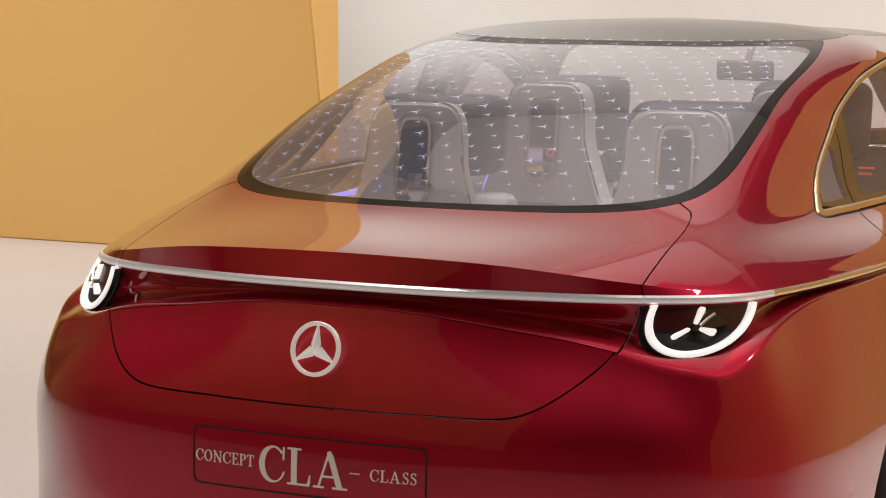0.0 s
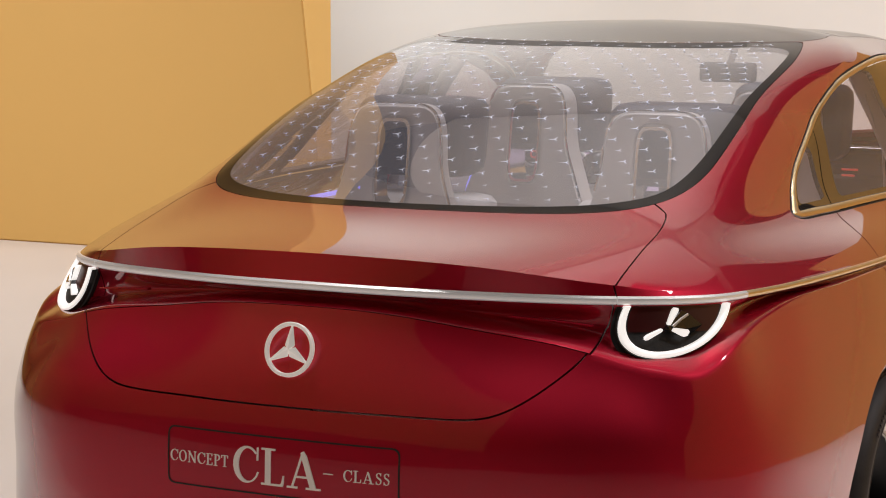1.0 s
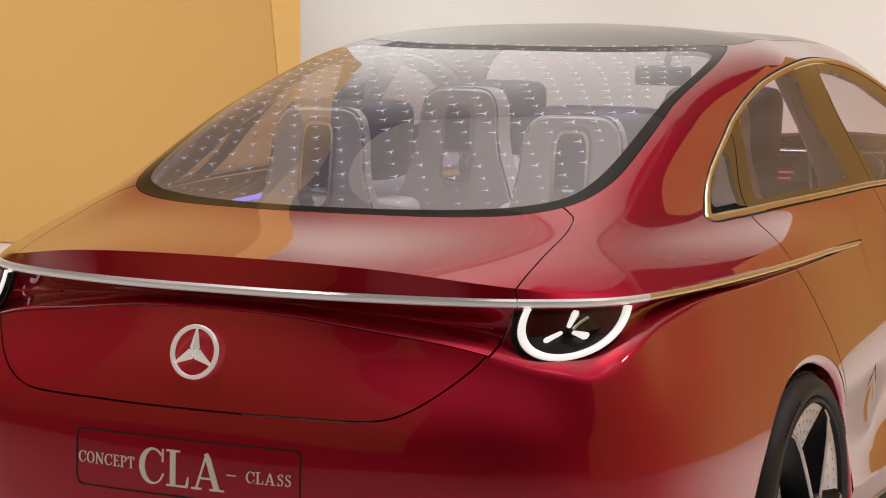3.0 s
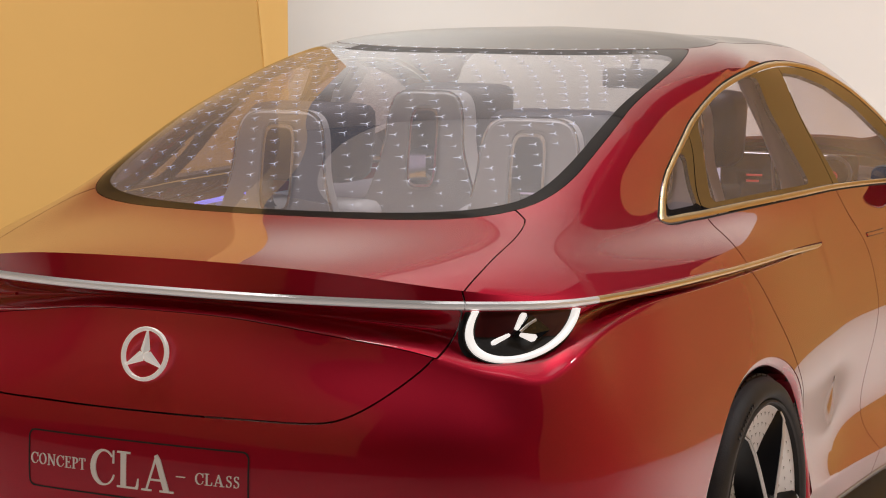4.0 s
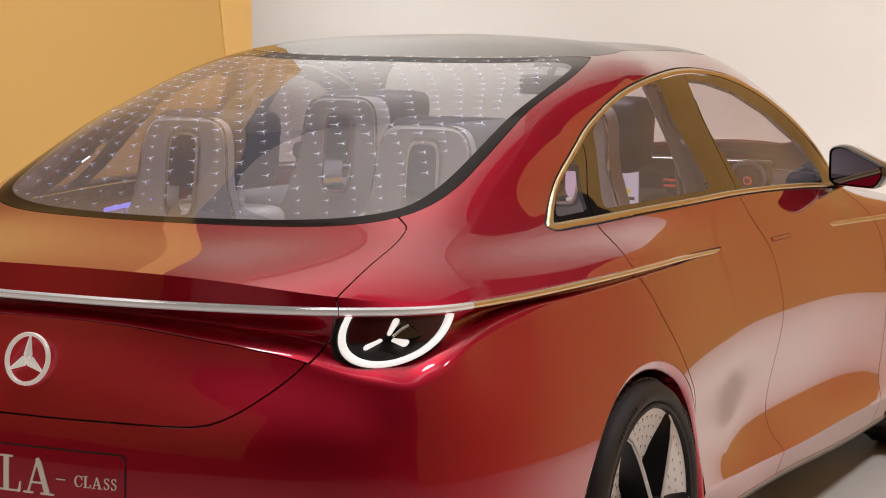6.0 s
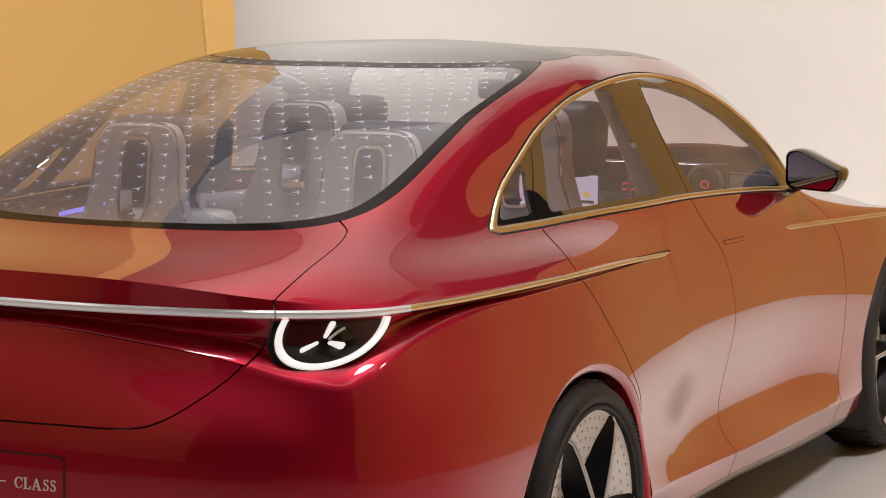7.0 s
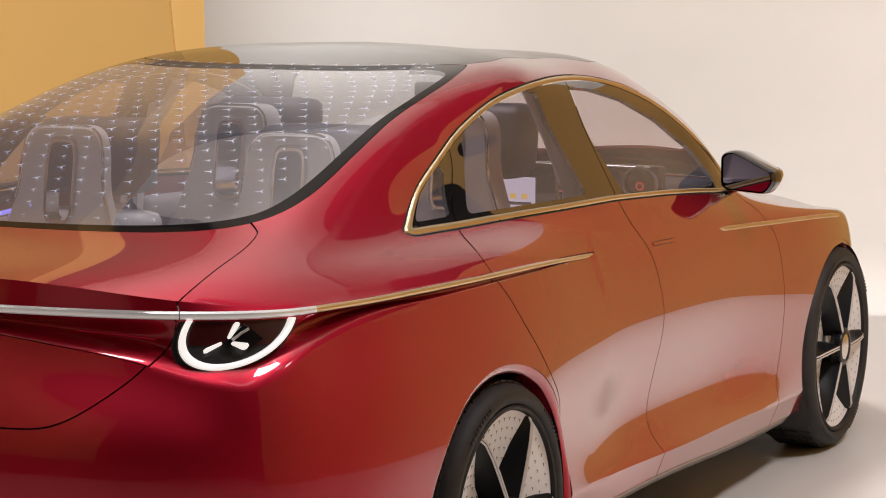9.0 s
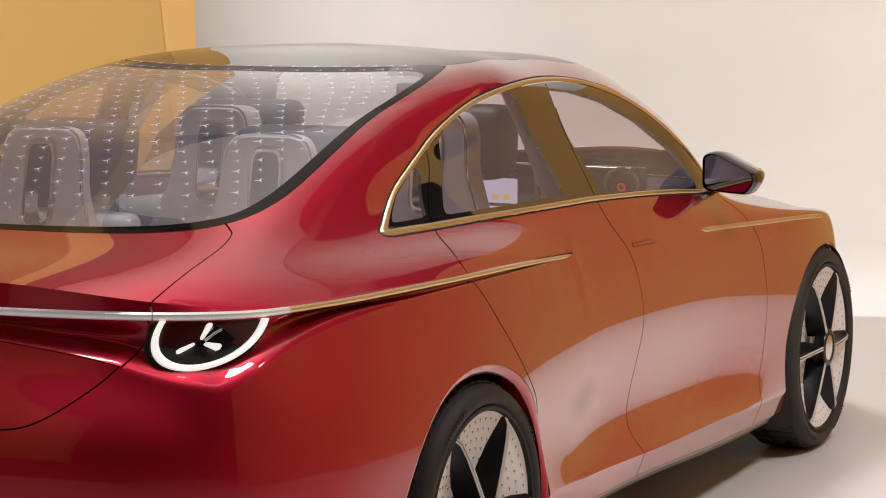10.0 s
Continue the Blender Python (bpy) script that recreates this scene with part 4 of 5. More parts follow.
# rounded ends of the red ledge in the groove beside the lamps
for sg in (1, -1):
    bm = bmesh.new()
    ss = np.linspace(.44, .612, 24)
    pts = crease(ss) * .45 + bar_low(ss) * .55 - outward(ss) * .012
    tube_bm(bm, [(sg * p[0], p[1], p[2]) for p in pts], .006, 8, .5)
    part("groove_ledge", bm, RED, car)


def badge():
    """A plain ring with three tapering blades, standing a little off the boot lid."""
    n = 72
    R, r = .0565, .0485
    bm = bmesh.new()
    prof = [(R, 0), (R, .007), (R - .0015, .009), (r + .0015, .009), (r, .007), (r, 0)]
    rings = [[bm.verts.new((q * math.sin(2 * math.pi * k / n), -d, q * math.cos(2 * math.pi * k / n))) for q, d in prof] for k in range(n)]
    for k in range(n):
        A, B = rings[k], rings[(k + 1) % n]
        for i in range(len(prof) - 1):
            bm.faces.new((A[i], A[i + 1], B[i + 1], B[i]))
    ob = part("badge", bm, BADGE, car, "bright round badge with three blades")
    ob.matrix_basis = pose(0, .0025, .8315, -15, 0, 0)
    for k in range(3):
        a = 2 * math.pi * k / 3
        u, w = Vector((math.sin(a), 0, math.cos(a))), Vector((math.cos(a), 0, -math.sin(a)))
        bm = bmesh.new()
        tip = [bm.verts.new(u * .0495 + w * q + Vector((0, -.004, 0))) for q in (-.0022, .0022)]
        ridge_tip = bm.verts.new(u * .0495 + Vector((0, -.007, 0)))
        base = [bm.verts.new(u * .0085 + w * q + Vector((0, -.004, 0))) for q in (-.0118, .0118)]
        mid = bm.verts.new(Vector((0, -.011, 0)))
        heart = bm.verts.new(Vector((0, -.003, 0)))
        bm.faces.new((base[0], tip[0], ridge_tip, mid))
        bm.faces.new((mid, ridge_tip, tip[1], base[1]))
        bm.faces.new((base[0], heart, base[1], tip[1], tip[0]))
        bmesh.ops.recalc_face_normals(bm, faces=bm.faces)
        part("blade", bm, BADGE, ob, smooth=False)
    return ob


badge()


# the fascia round the plate as a smooth function of x and z
FS, FV = (g.ravel() for g in np.meshgrid(np.linspace(0, .36, 25), np.linspace(2.05, 3.05, 41)))
FP = P_low(FS, FV)
FIT_ = np.linalg.lstsq(np.stack([FP[:, 0] ** (2 * i) * (FP[:, 2] - .6) ** j for i in range(4) for j in range(5)], 1), FP[:, 1], rcond=None)[0]


def fascia_at(x, z, out=0.0):
    """A place on the rear fascia at x and height z."""
    y = sum(FIT_[i * 5 + j] * x ** (2 * i) * (z - .6) ** j for i in range(4) for j in range(5))
    return Vector((x, float(y) - out, z))


def plate():
    lo, hi, w = .537, .6595, .271
    outline = rounded([(-w, lo), (w, lo), (w, hi), (-w, hi)], .018, 6)
    inner = rounded([(-w + .0035, lo + .0035), (w - .0035, lo + .0035), (w - .0035, hi - .0035), (-w + .0035, hi - .0035)], .016, 6)
    dense = lambda q: np.concatenate([np.linspace(a, b, max(2, int(np.linalg.norm(b - a) / .01)), endpoint=False) for a, b in zip(q, np.roll(q, -1, 0))])
    k = 160
    even = lambda q: np.array([q[int(i * len(q) / k)] for i in range(k)])
    outline, inner = even(dense(outline)), even(dense(inner))
    # a fine black joint, then the plate face standing in it
    rows = [[fascia_at(x, z, .0010) for x, z in q] for q in (outline, inner)]
    V = rows[0] + rows[1]
    n = len(outline)
    F = [(j, (j + 1) % n, n + (j + 1) % n, n + j) for j in range(n)]
    ob = mesh_object("rear_plate", V, F, DARK, car, "red plate panel outlined by a fine black joint")
    return ob


plate_ob = plate()


def arc(cx, cy, rx, ry, a0, a1, width, n=22):
    """A stroke along part of an oval; width gives the breadth at an angle."""
    aa = np.radians(np.linspace(a0, a1, n))
    return [(cx + rx * math.cos(a), cy + ry * math.sin(a), width(a)) for a in aa]


def bar(x0, y0, x1, y1, w):
    return [(x0, y0, w), (x1, y1, w)]


def serif(x0, x1, y):
    return bar(x0, y, x1, y, .05)


def glyph(ch):
    """The strokes of a slim serif capital one unit high: rows of (x, y, breadth); and its width."""
    left = lambda a: .045 + .125 * max(0, -math.cos(a))
    if ch == "C":
        return [arc(.42, .5, .36, .475, 42, 318, left), bar(.735, .64, .735, .99, .045), arc(.42, .5, .36, .475, 318, 338, lambda a: .045, 4)], .76
    if ch == "O":
        return [arc(.40, .5, .335, .475, 0, 360, lambda a: .045 + .10 * abs(math.cos(a)), 36)], .80
    if ch == "L":
        return [bar(.20, 0, .20, 1, .17), serif(0, .42, .975), serif(0, .66, .025), [(.62, .02, .10), (.66, .10, .07), (.69, .30, .03)]], .70
    if ch == "A":
        return [bar(.47, .98, .15, .02, .055), [(.45, 1.0, .10), (.52, .86, .16), (.80, .02, .17)], bar(.26, .32, .66, .32, .05), serif(0, .32, .025), serif(.58, 1.02, .025)], 1.02
    if ch == "N":
        return [bar(.14, 0, .14, 1, .055), bar(.74, 0, .74, 1, .055), bar(.13, .96, .74, .04, .15), serif(0, .26, .025), serif(0, .24, .975), serif(.62, .88, .975)], .88
    if ch == "E":
        return [bar(.17, 0, .17, 1, .15), serif(0, .58, .975), serif(0, .60, .025), serif(.17, .46, .52), bar(.57, .99, .57, .78, .045), bar(.60, .01, .60, .24, .045), bar(.46, .42, .46, .62, .04)], .63
    if ch == "P":
        return [bar(.17, 0, .17, 1, .15), serif(0, .34, .025), serif(0, .34, .975), arc(.30, .73, .27, .245, 90, -90, lambda a: .045 + .10 * max(0, math.cos(a)))], .62
    if ch == "T":
        return [bar(.34, 0, .34, 1, .15), serif(.18, .50, .025), serif(.02, .66, .975), bar(.035, .99, .035, .76, .045), bar(.645, .99, .645, .76, .045)], .68
    if ch == "S":
        mid = [(.12, .74), (.16, .62), (.30, .54), (.42, .46), (.50, .34), (.48, .18)]
        return [arc(.29, .75, .185, .225, 25, 180, lambda a: .05 + .05 * max(0, -math.cos(a)), 12), [(x, y, .05 + .10 * math.sin(math.pi * i / 5)) for i, (x, y) in enumerate(mid)],
                arc(.28, .25, .205, .225, 0, -155, lambda a: .05 + .04 * max(0, math.cos(a)), 12), bar(.475, .76, .475, .98, .04), bar(.075, .02, .075, .26, .04)], .56
    return [bar(0, .48, .85, .48, .09)], .85


def letters(text, height, x0, x1, zb, parent, weight=1.0):
    """Raised serif capitals on the plate from x0 to x1, each a mesh of its own."""
    forms = [glyph(ch) for ch in text]
    wide = sum(w for _, w in forms) * height
    gap = (x1 - x0 - wide) / max(1, len(text) - 1)
    x = x0
    for strokes, w in forms:
        bm = bmesh.new()
        for k, st in enumerate(strokes):
            rows = []
            for i, (px_, py_, br) in enumerate(st):
                a, b = st[max(i - 1, 0)], st[min(i + 1, len(st) - 1)]
                d = Vector((b[0] - a[0], b[1] - a[1])).normalized()
                nx, ny = -d.y * br * weight / 2, d.x * br * weight / 2
                up = .0032 + .00004 * k
                rows.append([bm.verts.new(fascia_at(x + (px_ + q * nx) * height, zb + (py_ + q * ny) * height, o)) for q, o in ((1, .0004), (1, up), (-1, up), (-1, .0004))])
            for A, B in zip(rows, rows[1:]):
                for j in range(3):
                    bm.faces.new((A[j], A[j + 1], B[j + 1], B[j]))
            bm.faces.new(rows[0])
            bm.faces.new(rows[-1][::-1])
        bmesh.ops.recalc_face_normals(bm, faces=bm.faces)
        part("letter", bm, PALE, parent, smooth=False)
        x += w * height + gap


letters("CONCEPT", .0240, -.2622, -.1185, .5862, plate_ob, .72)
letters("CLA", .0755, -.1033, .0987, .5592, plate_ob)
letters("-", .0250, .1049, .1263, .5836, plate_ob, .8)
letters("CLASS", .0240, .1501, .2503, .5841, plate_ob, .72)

# ---- wheels ----


def wheel(at, sign, turn, size):
    w = thing("wheel", "", "")
    w.parent = car
    w.matrix_basis = pose(*at, 0, 0, 0 if sign > 0 else 180) @ Matrix.Diagonal((1, size, size, 1))
    bm = bmesh.new()
    prof = [(.302, -.21), (.335, -.222), (.350, -.19), (.3545, -.12), (.3545, -.06), (.350, -.022), (.341, -.004), (.325, .006), (.312, .007), (.303, .002), (.298, -.006), (.296, -.03), (.296, -.20)]
    lathe_bm(bm, prof, 96, closed=True)
    bmesh.ops.recalc_face_normals(bm, faces=bm.faces)
    tyre = part("tyre", bm, RUBBER, w, "low black tyre")
    # shoulder blocks of the tread
    bm = bmesh.new()
    for k in range(56):
        g = box_bm(bm, (-.185, -.0165, .3525), (-.135, .0165, .3572))
        g += box_bm(bm, (-.128, -.0165, .3532), (-.078, .0165, .3580))
        g += box_bm(bm, (-.071, -.0165, .3520), (-.030, .0165, .3570))
        bmesh.ops.rotate(bm, cent=(0, 0, 0), matrix=Matrix.Rotation(2 * math.pi * k / 56, 3, "X"), verts=g)
    part("tread", bm, RUBBER, tyre, smooth=False)
    # raised plain bars where the sidewall carries writing
    bm = bmesh.new()
    for a0 in (20, 140, 200, 300):
        for k in range(9):
            g = box_bm(bm, (.0045, -.0025, .320), (.0078, .0025, .330))
            bmesh.ops.rotate(bm, cent=(0, 0, 0), matrix=Matrix.Rotation(radians(a0 + 2.6 * k), 3, "X"), verts=g)
    tagged(part("sidewall_mark", bm, RUBBER, tyre, smooth=False), kind="stuff")
    bm = bmesh.new()
    lathe_bm(bm, [(.297, -.03), (.297, .0), (.292, .004), (.286, .001), (.2835, -.012)], 96)
    part("rim", bm, DARK, w, "black rim edge")
    bm = bmesh.new()
    lathe_bm(bm, [(.283, -.010), (.262, -.014), (.20, -.032), (.14, -.046), (.04, -.054), (.002, -.054)], 72)
    disc = part("disc", bm, WHITE, w, "white wheel disc with small dark stars")
    # small dark stars on the disc
    bm = bmesh.new()
    for i in range(8):
        r = .085 + .0255 * i
        n = int(2 * math.pi * r / .030)
        for k in range(n):
            a = 2 * math.pi * (k + .5 * (i % 2)) / n
            x = np.interp(r, [.04, .14, .20, .262, .283], [-.054, -.046, -.032, -.014, -.010]) + .0009
            c = Vector((x, r * math.cos(a), r * math.sin(a)))
            for q in range(3):
                b = 2 * math.pi * q / 3 + .4
                d, e = Vector((0, math.cos(b), math.sin(b))), Vector((0, -math.sin(b), math.cos(b)))
                vs = [bm.verts.new(c + d * .0078), bm.verts.new(c + e * .0017), bm.verts.new(c - e * .0017)]
                bm.faces.new(vs)
    tagged(part("star_print", bm, DARK, disc, "tiny dark stars", smooth=False), kind="stuff")
    # six blades: a bright ridge with a broad black hollow falling away to the disc
    for k in range(6):
        rot = Matrix.Rotation(turn + 2 * math.pi * k / 6, 4, "X")
        # a deep fin: a slim flat ridge, its flanks falling and spreading to the dished disc
        ridge = [(.052, .004), (.10, .003), (.16, .001), (.22, -.002), (.264, -.006), (.280, -.010)]
        bm = bmesh.new()
        rows = []
        for (z, y), base, deep, top in zip(ridge, (.016, .026, .032, .032, .026, .014), (-.056, -.054, -.044, -.028, -.016, -.012), (.014, .013, .011, .008, .003, -.006)):
            rows.append([bm.verts.new((deep, y - base, z)), bm.verts.new((deep * .45 + top * .55, y - .013, z)), bm.verts.new((top, y - .007, z)), bm.verts.new((top + .001, y, z)),
                         bm.verts.new((top, y + .007, z)), bm.verts.new((deep * .45 + top * .55, y + .013, z)), bm.verts.new((deep, y + base, z))])
        for A, B in zip(rows, rows[1:]):
            for i in range(6):
                bm.faces.new((A[i], A[i + 1], B[i + 1], B[i]))
        bmesh.ops.transform(bm, matrix=rot, verts=bm.verts)
        bmesh.ops.recalc_face_normals(bm, faces=bm.faces)
        sp = part("spoke", bm, SPOKE, w, "black wheel blade")
        bm = bmesh.new()
        for q in (-.0045, .0045):  # two fine polished lines along the ridge
            tube_bm(bm, [(x, y + q, z) for (z, y), x in zip(ridge, (.015, .014, .012, .009, .004, -.005))], .0028, 6)
        bmesh.ops.transform(bm, matrix=rot, verts=bm.verts)
        part("bright_edge", bm, EDGE, sp, "thin bright edge")
    bm = bmesh.new()
    lathe_bm(bm, [(.066, -.02), (.066, .012), (.062, .018), (.050, .020), (.046, .014)], 60)
    for k in range(60):
        g = box_bm(bm, (-.004, -.0014, .0655), (.014, .0014, .0685))
        bmesh.ops.rotate(bm, cent=(0, 0, 0), matrix=Matrix.Rotation(2 * math.pi * k / 60, 3, "X"), verts=g)
    hub = part("hub", bm, SPOKE, w, "fluted black hub ring")
    bm = bmesh.new()
    lathe_bm(bm, [(.047, .010), (.044, .017), (.02, .020), (.0005, .0205)], 40)
    part("cap", bm, CHROME, hub, "bright centre cap")
    return w


for y, xw, tn, size, hub_z in ((AXLE_R, .988, .50, .968, HUB_Z), (AXLE_F, .972, .50, 1.0, .3565)):
    for sg in (1, -1):
        wheel((sg * xw, y + (.016 if y == AXLE_R else 0), hub_z), sg, tn, size)
        # the dark well round the wheel
        bm = bmesh.new()
        n, V = 40, []
        rows = []
        for k in range(n + 1):
            a = radians(-35 + 250 * k / n)
            rows.append([bm.verts.new((sg * x, y + q * math.cos(a), HUB_Z + q * math.sin(a))) for x, q in ((xw - .012, ARCH + .012), (xw - .06, ARCH + .030), (xw - .30, ARCH + .035), (xw - .31, .02))])
        for A, B in zip(rows, rows[1:]):
            for i in range(3):
                bm.faces.new((A[i], A[i + 1], B[i + 1], B[i]))
        part("wheel_well", bm, DARK, car)

# ---- door mirror, keypad, small fittings ----


def door_mirror(sign):
    # housing: a rounded wedge lofted outward, its rear face open for the glass
    outline = rounded([(-.098, -.062), (.070, -.070), (.098, -.030), (.094, .0), (-.055, .068), (-.098, .058)], .03, 7)
    n = len(outline)
    depth = [(0.0, 1.0), (.012, 1.06), (.05, 1.07), (.10, .92), (.135, .62), (.15, .2)]
    bm = bmesh.new()
    rings = []
    for d, k in depth:
        rings.append([bm.verts.new((sign * (x * k), d, z * k + .008 * d / .15)) for x, z in outline])
    for A, B in zip(rings, rings[1:]):
        for j in range(n):
            bm.faces.new((A[j], A[(j + 1) % n], B[(j + 1) % n], B[j]))
    bm.faces.new(rings[-1])
    bmesh.ops.recalc_face_normals(bm, faces=bm.faces)
    ob = part("door_mirror", bm, BLACK, car, "gloss black door mirror on a slim arm")
    ob.matrix_basis = pose(sign * .950, 2.875, 1.047, 0, 0, -8 * sign) @ Matrix.Diagonal((.90, .90, .90, 1))
    bm = bmesh.new()
    g = [bm.verts.new((sign * x * .93, .004, z * .93)) for x, z in outline]
    f = bm.faces.new(g)
    part("mirror_glass", bm, material("mirror_silver", (.42, .42, .5), rough=.02, metal=1.0) if sign > 0 else bpy.data.materials["mirror_silver"], ob, "bluish mirror glass")
    bm = bmesh.new()
    cap = []
    for d, k in depth[1:]:
        cap.append([bm.verts.new((sign * (x * (k + .012)), d + .004, z * (k + .012) + .008 * d / .15)) for x, z in outline if x > .01])
    for A, B in zip(cap, cap[1:]):
        for j in range(len(A) - 1):
            bm.faces.new((A[j], A[j + 1], B[j + 1], B[j]))
    bmesh.ops.recalc_face_normals(bm, faces=bm.faces)
    part("mirror_cap", bm, BLACK, ob)
    bm = bmesh.new()
    tube_bm(bm, [(sign * -.115, .075, -.085), (sign * -.09, .07, -.072), (sign * -.05, .065, -.055), (sign * 0, .06, -.035)], .02, 10, .55)
    part("mirror_arm", bm, BLACK, ob)
    # black triangle where the arm meets the window line
    bm = bmesh.new()
    tube_bm(bm, [(sign * -.095, -.16, -.078), (sign * -.105, -.05, -.083), (sign * -.112, .09, -.088)], .012, 8, .5)
    part("mirror_foot", bm, BLACK, ob)


for sg in (1, -1):
    door_mirror(sg)
    # flush keypad on the front door
    ss = np.linspace(2.725, 2.885, 24)
    rows = []
    for s in ss:
        base = P_low(np.full(2, s), np.array([3.93, 3.985]))
        o = outward(np.array([s]))[0]
        rows.append([base[0] + o * .0008, base[0] + o * .0024, base[1] + o * .0024, base[1] + o * .0008])
    V, F = strip_mesh(rows)
    F += [(3, 2, 1, 0), tuple(len(V) - 4 + i for i in range(4))]
    mesh_object("door_keypad", *flip(V, F, sg), RED, car, "flush red door keypad")
    bm = bmesh.new()
    for j in (-1, 1):
        pts = []
        for s in ss:
            b = P_low(np.array([s]), np.array([3.957 + j * .031]))[0] + outward(np.array([s]))[0] * .0012
            pts.append((sg * b[0], b[1], b[2]))
        tube_bm(bm, pts, .0011, 5)
    part("keypad_joint", bm, DARK, car)

# ---- cabin ----


def ring_panel(bm, outer, inner, y0, y1, lean=0.0):
    """A thick panel with a hole: outlines (x, z) of equal length."""
    n = len(outer)
    fr = lambda p, y: bm.verts.new((p[0], y + lean * p[1], p[1]))
    A, B, C, D = [fr(p, y0) for p in outer], [fr(p, y0) for p in inner], [fr(p, y1) for p in outer], [fr(p, y1) for p in inner]
    for j in range(n):
        k = (j + 1) % n
        bm.faces.new((A[j], A[k], B[k], B[j]))
        bm.faces.new((C[k], C[j], D[j], D[k]))
        bm.faces.new((A[k], A[j], C[j], C[k]))
        bm.faces.new((B[j], B[k], D[k], D[j]))
    bmesh.ops.recalc_face_normals(bm, faces=bm.faces)


def loop(fn, n=64):
    return [fn(2 * math.pi * k / n) for k in range(n)]


def rounded_oval(cx, cz, hw, hh, e=4.0):
    def at(a):
        c, s = math.cos(a), math.sin(a)
        return (cx + hw * math.copysign(abs(c) ** (2 / e), c), cz + hh * math.copysign(abs(s) ** (2 / e), s))
    return at


def seat(name, x, y, top, slot_lo, slot_hi, width, front):
    """A slim shell seat with a slotted head section and a dark cushion."""
    s = thing(name, "", "")
    s.parent = car
    s.matrix_basis = pose(x, y, 0)
    height = .62

    def outer(a):
        px_, pz = rounded_oval(0, top - height / 2, 1, height / 2, 5.5)(a)
        spread = width / 2 + max(0, (top - .13) - pz) ** 1.5 * .72
        return (px_ * spread, pz)
    slot = rounded_oval(0, (slot_lo + slot_hi) / 2, .046, (slot_hi - slot_lo) / 2, 5)
    n = 72
    bm = bmesh.new()
    ring_panel(bm, loop(outer, n), loop(slot, n), -.05 if front else 0, .045, .16)
    bmesh.ops.bevel(bm, geom=[e for e in bm.edges if e.calc_face_angle(0) > 1.0], offset=.008, segments=3, affect="EDGES")
    part("shell", bm, SHELL, s, "pale grey slotted seat shell")
    bm = bmesh.new()
    o2 = rounded_oval(0, (slot_lo + slot_hi) / 2, .046, (slot_hi - slot_lo) / 2, 5)
    i2 = rounded_oval(0, (slot_lo + slot_hi) / 2, .039, (slot_hi - slot_lo) / 2 - .008, 5)
    ring_panel(bm, loop(o2, n), loop(i2, n), -.056 if front else -.006, .05, .16)
    part("slot_rim", bm, CHROME, s, "bright metal rim of the slot")
    bm = bmesh.new()
    tube_bm(bm, [(q[0], (-.051 if front else -.001) + .16 * q[1], q[1]) for q in loop(lambda a: outer(a * .5), 48)], .0035, 6)
    part("shell_edge", bm, CHROME, s, "fine bright edge of the shell")
    bm = bmesh.new()
    w = width / 2 + (.030 if not front else .035)
    lo = top - (.20 if front else .19)
    box_bm(bm, (-w, .075, lo), (w, .235, top + .012), bevel=.05)
    for v in bm.verts:
        v.co.y += .16 * v.co.z
    part("head_cushion", bm, NAVY, s, "dark blue padded head cushion")
    bm = bmesh.new()
    box_bm(bm, (-.235, .06, .45), (.235, .17, .93 if front else lo - .035), bevel=.05)
    for v in bm.verts:
        v.co.y += .16 * v.co.z
    part("backrest", bm, SHELL, s)
    bm = bmesh.new()
    box_bm(bm, (-.25, .16, .36), (.25, .62, .50), bevel=.05)
    part("seat_cushion", bm, NAVY, s)
    return s


for x in (-.312, .382):
    seat("rear_seat", x, .893, 1.266, 1.010, 1.230, .268, False)
for x in (-.312, .408):
    seat("front_seat", x, 1.766, 1.276, 1.002, 1.228, .250, True)

bm = bmesh.new()
box_bm(bm, (-.62, .62, .93), (.62, .98, .985), bevel=.02)
part("parcel_shelf", bm, TRIMGREY, car, "pale shelf under the rear window")
bm = bmesh.new()
box_bm(bm, (-.78, .70, .30), (.78, 3.0, .36), bevel=.02)
part("cabin_floor", bm, TRIMGREY, car)
for sg in (1, -1):
    bm = bmesh.new()
    tube_bm(bm, [(sg * .70, 1.0, .90), (sg * .755, 1.5, .89), (sg * .775, 2.1, .885), (sg * .765, 2.8, .87)], .075, 14, 1.1, ups=[(0, 0, 1)] * 4)
    part("door_trim", bm, TRIMDARK, car, "mauve-grey rounded door lining")
    bm = bmesh.new()
    tube_bm(bm, [(sg * .60, 2.055, 1.335), (sg * .68, 2.03, 1.20), (sg * .755, 2.0, 1.06), (sg * .78, 1.98, .92)], .045, 10, .5)
    part("pillar_trim", bm, SHELL, car, "pale pillar lining")
    bm = bmesh.new()
    tube_bm(bm, [(sg * .645, 1.99, 1.27), (sg * .695, 2.0, 1.12), (sg * .71, 2.0, .92)], .017, 6, .15)
    part("seat_belt", bm, SHELL, car, "pale seat belt")
# blue-lit curved edges of the cabin lining
bm = bmesh.new()
tube_bm(bm, [(-.568 + .055 * (1 - math.cos(a)), 2.04, .89 + .128 * math.sin(a)) for a in np.linspace(0, math.pi / 2, 14)], .006, 8, ups=[(0, 1, 0)] * 14)
part("console_light", bm, BLUE, car, "glowing blue curved edge beside the seat")
bm = bmesh.new()
tube_bm(bm, [(-.60, 1.135, 1.008), (-.50, 1.10, 1.030), (-.40, 1.065, 1.052)], .006, 8)
part("shelf_light", bm, BLUE, car, "glowing blue strip beside the rear seat")
bm = bmesh.new()
box_bm(bm, (-.13, 1.65, .36), (.13, 2.75, .86), bevel=.05)
